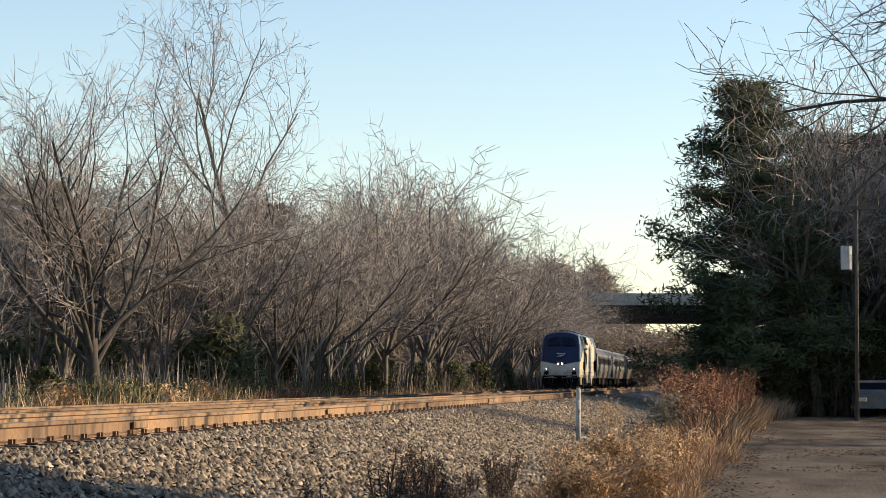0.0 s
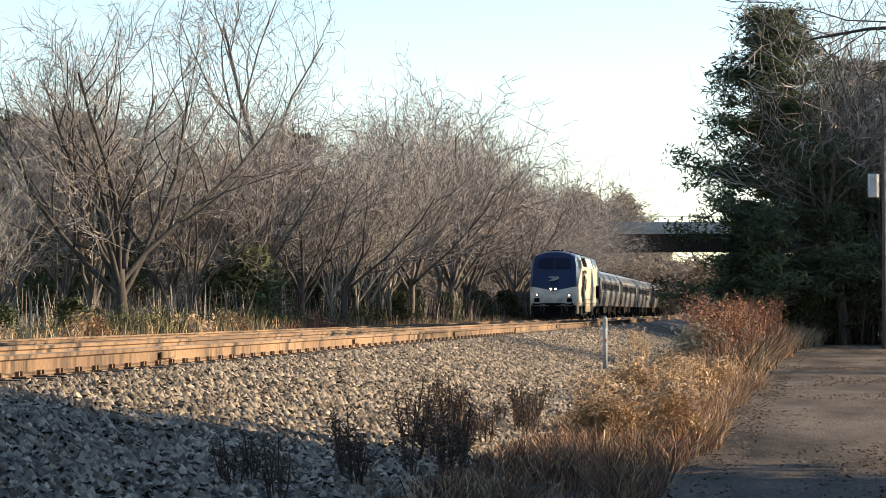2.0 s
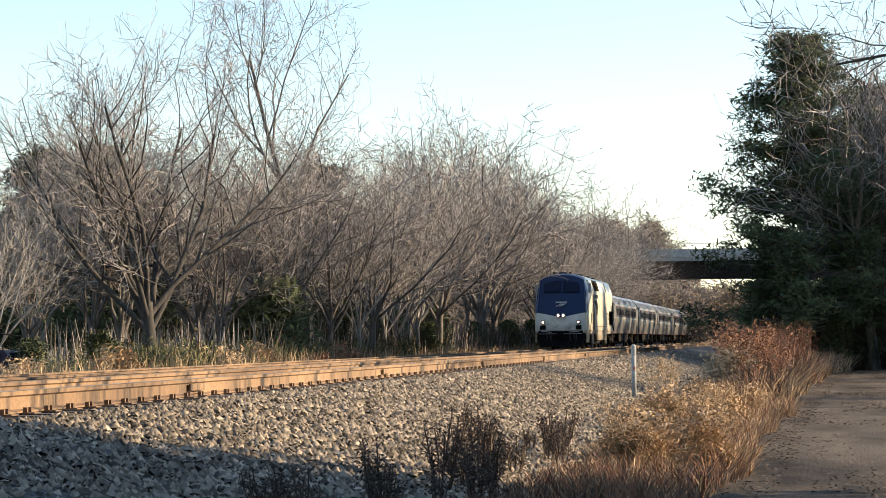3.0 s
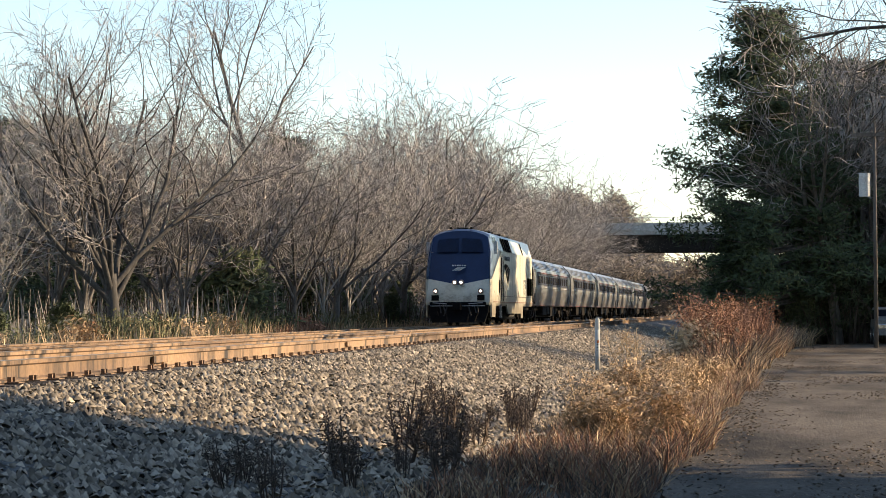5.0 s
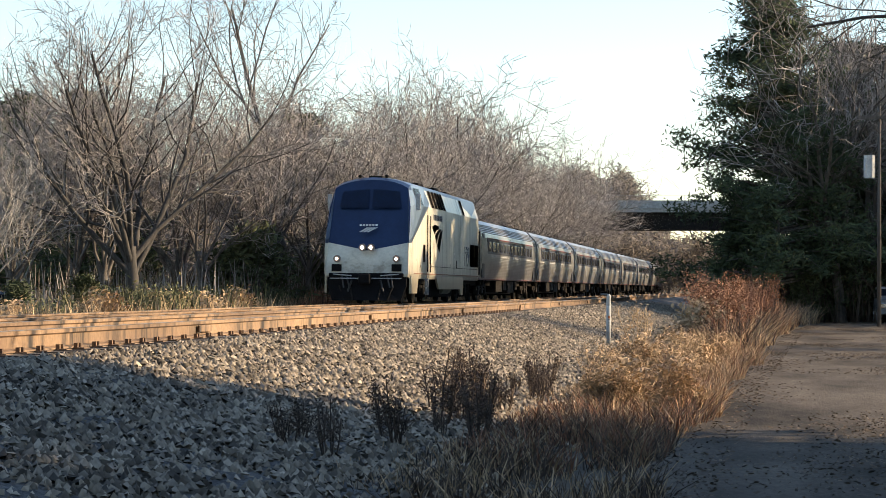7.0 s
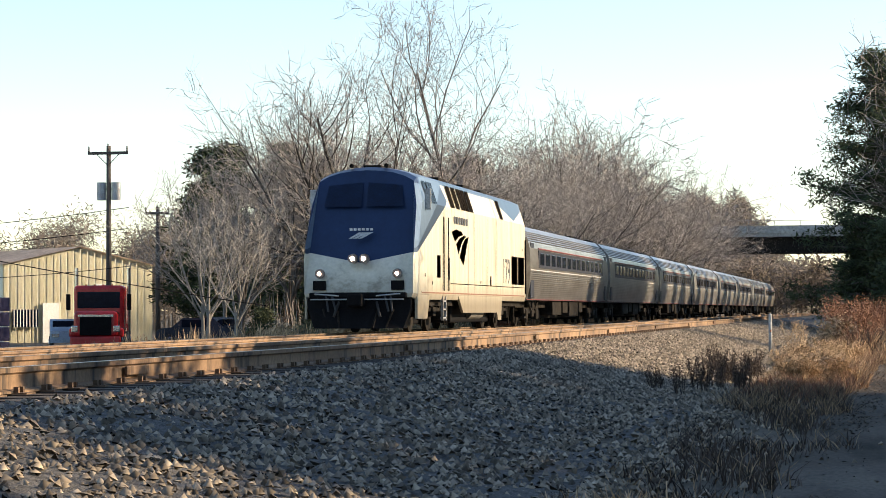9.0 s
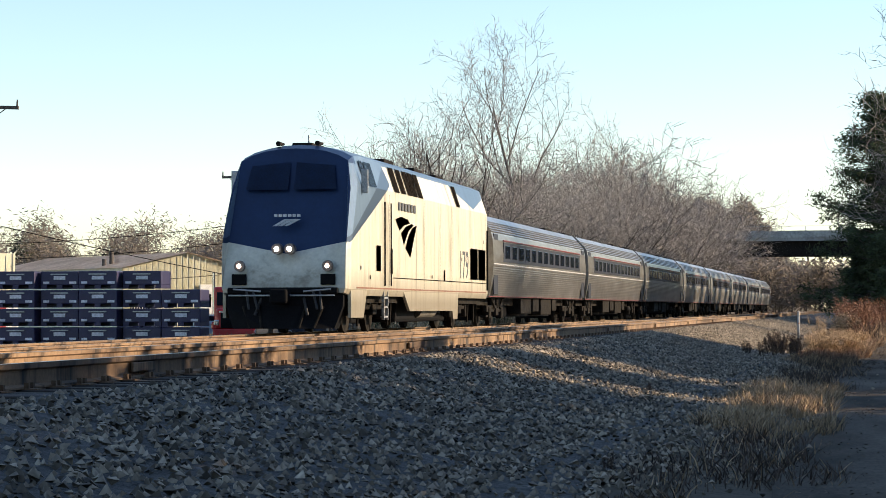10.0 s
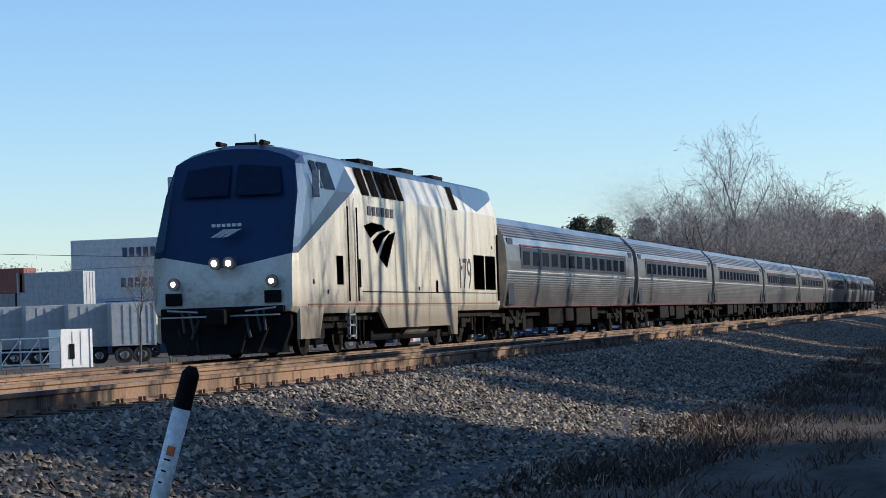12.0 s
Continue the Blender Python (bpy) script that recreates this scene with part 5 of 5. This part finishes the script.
def boxed(name, x, y, z, length, wide, high, mat, label, bars=(), legs=False, category="container", turn=0.0):
    """A ribbed freight box; its long side faces the line."""
    t = thing(name, pose(x, y, z, 0, 0, turn), label, category, "freight boxes in the yard")
    part("box", box(0, length, 0, wide, 0, high, 0.03), mat, t)
    if category == "trailer":
        for xx in (0.2, int(length / 0.5) * 0.5 - 0.3):
            part("side_post", box(xx, xx + 0.16, -0.035, 0, 0.15, high - 0.15), mat, t)
    else:
        rib = bmesh.new()
        for k in range(1, int(length / 0.5)):
            add_box(rib, 0.2 + k * 0.5, 0.36 + k * 0.5, -0.035, 0, 0.15, high - 0.15)
        part("corrugation", rib, mat, t)
    for xx in (0, length - 0.14):
        part("corner_post", box(xx, xx + 0.14, -0.05, 0, 0, high), mat, t)
    for a, b, z0, z1, m in bars:
        part("marking", box(a, b, -0.055, -0.04, z0, z1), m, t, "plain bar of lettering")
    for yy in (0.5, 1.2, 1.8):
        part("door_rod", box(length, length + 0.04, yy, yy + 0.05, 0.1, high - 0.1), M_steel, t)
    if legs:
        for k in (0.8, 1.9, length - 2.0, length - 0.9):
            w = part("wheel", rod((k, 0.1, -0.55), (k, 0.45, -0.55), 0.5, 0.5, 18), M_rubber, t)
            part("hub", rod((k, 0.06, -0.55), (k, 0.1, -0.55), 0.2, 0.24, 12), M_chrome, w)
        part("chassis", box(0.3, length - 0.3, 0.4, wide - 0.4, -0.4, -0.02), M_black, t)


M_cream = plain("cream_paint", (0.66, 0.61, 0.44), 0.5, vary=0.1)
M_greydark = plain("grey_container_paint", (0.24, 0.25, 0.25), 0.5)
M_greywhite = plain("grey_white_paint", (0.55, 0.56, 0.56), 0.5)
M_rednavy = plain("dark_navy_paint", (0.03, 0.05, 0.10), 0.5)
M_greybox = plain("pale_grey_paint", (0.36, 0.38, 0.39), 0.5)
M_redbox = plain("red_container_paint", (0.33, 0.025, 0.03), 0.5)
M_orangebox = plain("orange_container_paint", (0.45, 0.13, 0.04), 0.5)
M_brownbox = plain("brown_container_paint", (0.22, 0.07, 0.05), 0.5)
white_bars = lambda a, n, z, h, m: [(a + k * 0.62, a + k * 0.62 + 0.42, z, z + h, m) for k in range(n)]
# stacks and trailers, from the far end of the yard to the near one
boxed("container", -66.7, 99, 3.63, 5.1, 2.4, 2.6, M_redbox, "red freight container with white lettering", white_bars(0.9, 6, 1.1, 0.6, M_white))
boxed("container", -72.2, 99, 3.63, 5.0, 2.4, 2.95, M_orangebox, "orange freight container on top of a stack", white_bars(0.6, 6, 1.2, 0.4, M_brownbox))
boxed("container", -66.2, 99, 1.03, 5.2, 2.4, 2.58, M_rednavy, "dark freight container under a red one")
boxed("container", -66.2, 99, -1.5, 5.2, 2.4, 2.5, M_greydark, "dark grey freight container at a stack's foot")
boxed("container", -72.0, 99, 1.03, 4.6, 2.4, 2.58, M_greybox, "pale grey freight container in a stack")
boxed("container", -72.0, 99, -1.5, 4.6, 2.4, 2.5, M_rednavy, "navy freight container at a stack's foot")
boxed("container", -57.5, 89, 0.9, 5.9, 2.4, 2.42, M_greybox, "pale grey freight container on a navy one", white_bars(1.2, 6, 1.1, 0.4, M_white))
boxed("container", -57.5, 89, -1.5, 5.8, 2.4, 2.38, M_rednavy, "navy freight container with white lettering", white_bars(1.3, 6, 0.85, 0.7, M_white))
boxed("container", -51.3, 90.5, 0.9, 1.8, 1.6, 2.8, M_cream, "narrow cream steel box on top of another", [(0.9, 1.15, 0.9, 1.5, M_black)], False, "container", 50)
boxed("container", -51.3, 90.5, -1.5, 2.0, 1.6, 2.38, M_white, "white steel box with a red band", [(0.4, 1.2, 0.1, 2.3, M_redbox)], False, "container", 50)
boxed("container", -74.6, 70, 5.75, 11.1, 2.4, 2.42, M_greywhite, "grey-white freight container with dark lettering", white_bars(4.6, 7, 0.85, 0.8, M_rednavy))
boxed("container", -74.6, 70, 3.17, 10.4, 2.4, 2.55, M_greywhite, "grey-white freight container with dark lettering in a stack", white_bars(4.4, 7, 0.9, 0.8, M_rednavy))
boxed("container", -74.6, 70, 0.8, 10.4, 2.4, 2.35, M_carblue, "dull blue freight container in a stack")
boxed("container", -74.6, 70, -1.5, 10.4, 2.4, 2.28, M_rednavy, "navy freight container at a stack's foot")
boxed("container", -63.5, 71, 2.5, 6.0, 2.4, 2.24, M_greydark, "grey freight container with a dark vent", [(0.9, 1.2, 0.4, 2.0, M_black), (5.3, 5.7, 0.6, 1.5, M_black)])
boxed("container", -64.0, 71, 0.5, 6.5, 2.4, 1.98, M_greydark, "grey freight container under another")
boxed("container", -64.0, 71, -1.5, 6.5, 2.4, 1.98, M_rednavy, "navy freight container at a stack's foot")
boxed("container", -57.0, 71, 2.5, 3.2, 2.4, 2.4, M_brownbox, "rust-brown freight container on top of a stack")
boxed("container", -57.0, 71, 0.5, 3.2, 2.4, 1.98, M_greybox, "pale grey freight container in a stack")
boxed("container", -57.0, 71, -1.5, 3.2, 2.4, 1.98, M_rednavy, "navy freight container at a stack's foot")
boxed("trailer", -58.6, 40, -0.45, 3.3, 2.0, 2.35, M_cream, "sunlit cream trailer body on dark wheels", (), True, "trailer", 50)
boxed("trailer", -54.4, 40, -0.45, 2.9, 2.0, 2.15, M_cream, "short sunlit cream trailer on dark wheels", [(0.7, 0.85, 0.5, 1.4, M_black)], True, "trailer", 50)
boxed("trailer", -52.0, 41, -0.45, 2.6, 2.0, 2.7, M_greybox, "grey trailer body with a brown square emblem", [(0.7, 1.9, 0.9, 1.8, M_brownbox)], True, "trailer")
boxed("trailer", -49.2, 40, -0.45, 2.6, 2.0, 2.3, M_white, "white trailer end with door rods", [(0.5, 0.56, 0.1, 2.2, M_steel), (1.2, 1.32, 0.0, 2.3, M_black), (1.9, 1.96, 0.1, 2.2, M_steel)], True, "trailer", 50)
boxed("trailer", -46.9, 40, -0.45, 7.6, 2.3, 2.3, M_cream, "long sunlit cream trailer on dark wheels", white_bars(0.7, 5, 1.85, 0.22, M_rednavy), True, "trailer", 50)
boxed("container", -80.0, 51, 3.6, 9.2, 2.4, 1.9, M_brownbox, "dark red freight container on top of a stack")
boxed("container", -80.0, 51, 1.0, 8.4, 2.4, 2.58, M_greydark, "dark grey freight container in a stack")
boxed("container", -80.0, 51, -1.5, 8.4, 2.4, 2.48, M_rednavy, "navy freight container at a stack's foot")
boxed("container", -71.4, 51, 2.5, 5.4, 2.4, 2.6, M_greybox, "pale grey freight container on top of a stack")
boxed("container", -71.4, 51, 0.5, 5.4, 2.4, 1.98, M_greybox, "pale grey freight container in a stack")
boxed("container", -71.4, 51, -1.5, 5.4, 2.4, 1.98, M_rednavy, "navy freight container at a stack's foot")
for k in range(4):
    boxed("hopper_bin", -58.6 + k * 2.75, 16, -0.45, 2.7, 2.0, 2.6, M_greybox, "grey ribbed steel bin on dark wheels", (), True, "bin", 32)
boxed("tool_cabin", -47.7, 1.5, -1.45, 1.9, 1.4, 2.1, M_white, "small white steel cabin", [(0.5, 0.8, 0.5, 1.3, M_black)], False, "cabin", 50)


def pipe_gate(x, y):
    t = thing("pipe_gate", pose(x, y, -1.5), "grey tubular steel gate", "gate")
    for z in (0.3, 1.0, 1.7):
        part("rail", rod((0, 0, z), (4.6, 0, z), 0.045), M_white, t)
    for k in range(5):
        part("upright", rod((k * 1.15, 0, 0), (k * 1.15, 0, 1.75), 0.05), M_steel, t)
    for k in range(4):
        part("brace", rod((k * 1.15, 0, 0.3), (k * 1.15 + 1.15, 0, 1.7), 0.035), M_white, t)


pipe_gate(-52.2, 1.2)
# out of view, added to throw trunk shadows on the locomotive's side
for x, y, turn in ((17, -57, 0), (20, -51, 70), (18, -45, 140), (21, -35, 30), (17, -28, 200), (20, -19, 260), (18, -8, 100)):
    again(TREE_TALL, x, y, turn, 1.65, "tall leafless roadside tree out of view")
again(TREE_TALL, -39.5, -4, 40, 0.3, "thin bare sapling in the yard")
again(TREE_TALL, -43.4, 2, 160, 0.34, "thin bare sapling in the yard")


def motions():
    """The train runs in along the main line."""
    front = ((0.0, 187), (0.5, 179.5), (1.0, 172), (1.5, 164.5), (2.0, 157.5), (2.5, 151), (3.0, 143.5), (4.0, 128), (5.0, 111.5), (5.5, 104), (6.0, 97), (6.5, 90), (7.4, 75), (8.5, 53.5), (9.0, 45.2), (9.5, 33.2), (10.0, 13.0), (10.5, -6.4), (11.0, -27.7), (11.5, -50.2), (12.0, -71.6))
    walk(engine, [(t, pose(MAIN, y, RAIL_MAIN)) for t, y in front])
    for k, c in enumerate(COACHES):
        walk(c, [(t, pose(MAIN, y + 21.3 + 26.1 * k, RAIL_MAIN)) for t, y in front])
    for k, p in enumerate(PUFFS):
        walk(p, [(t, pose(MAIN - 0.4 - 0.15 * k, 200 + 9 * k - (187 - y) * (0.8 - 0.07 * k), 5.0 + 0.6 * k ** 0.6)) for t, y in front])


motions()
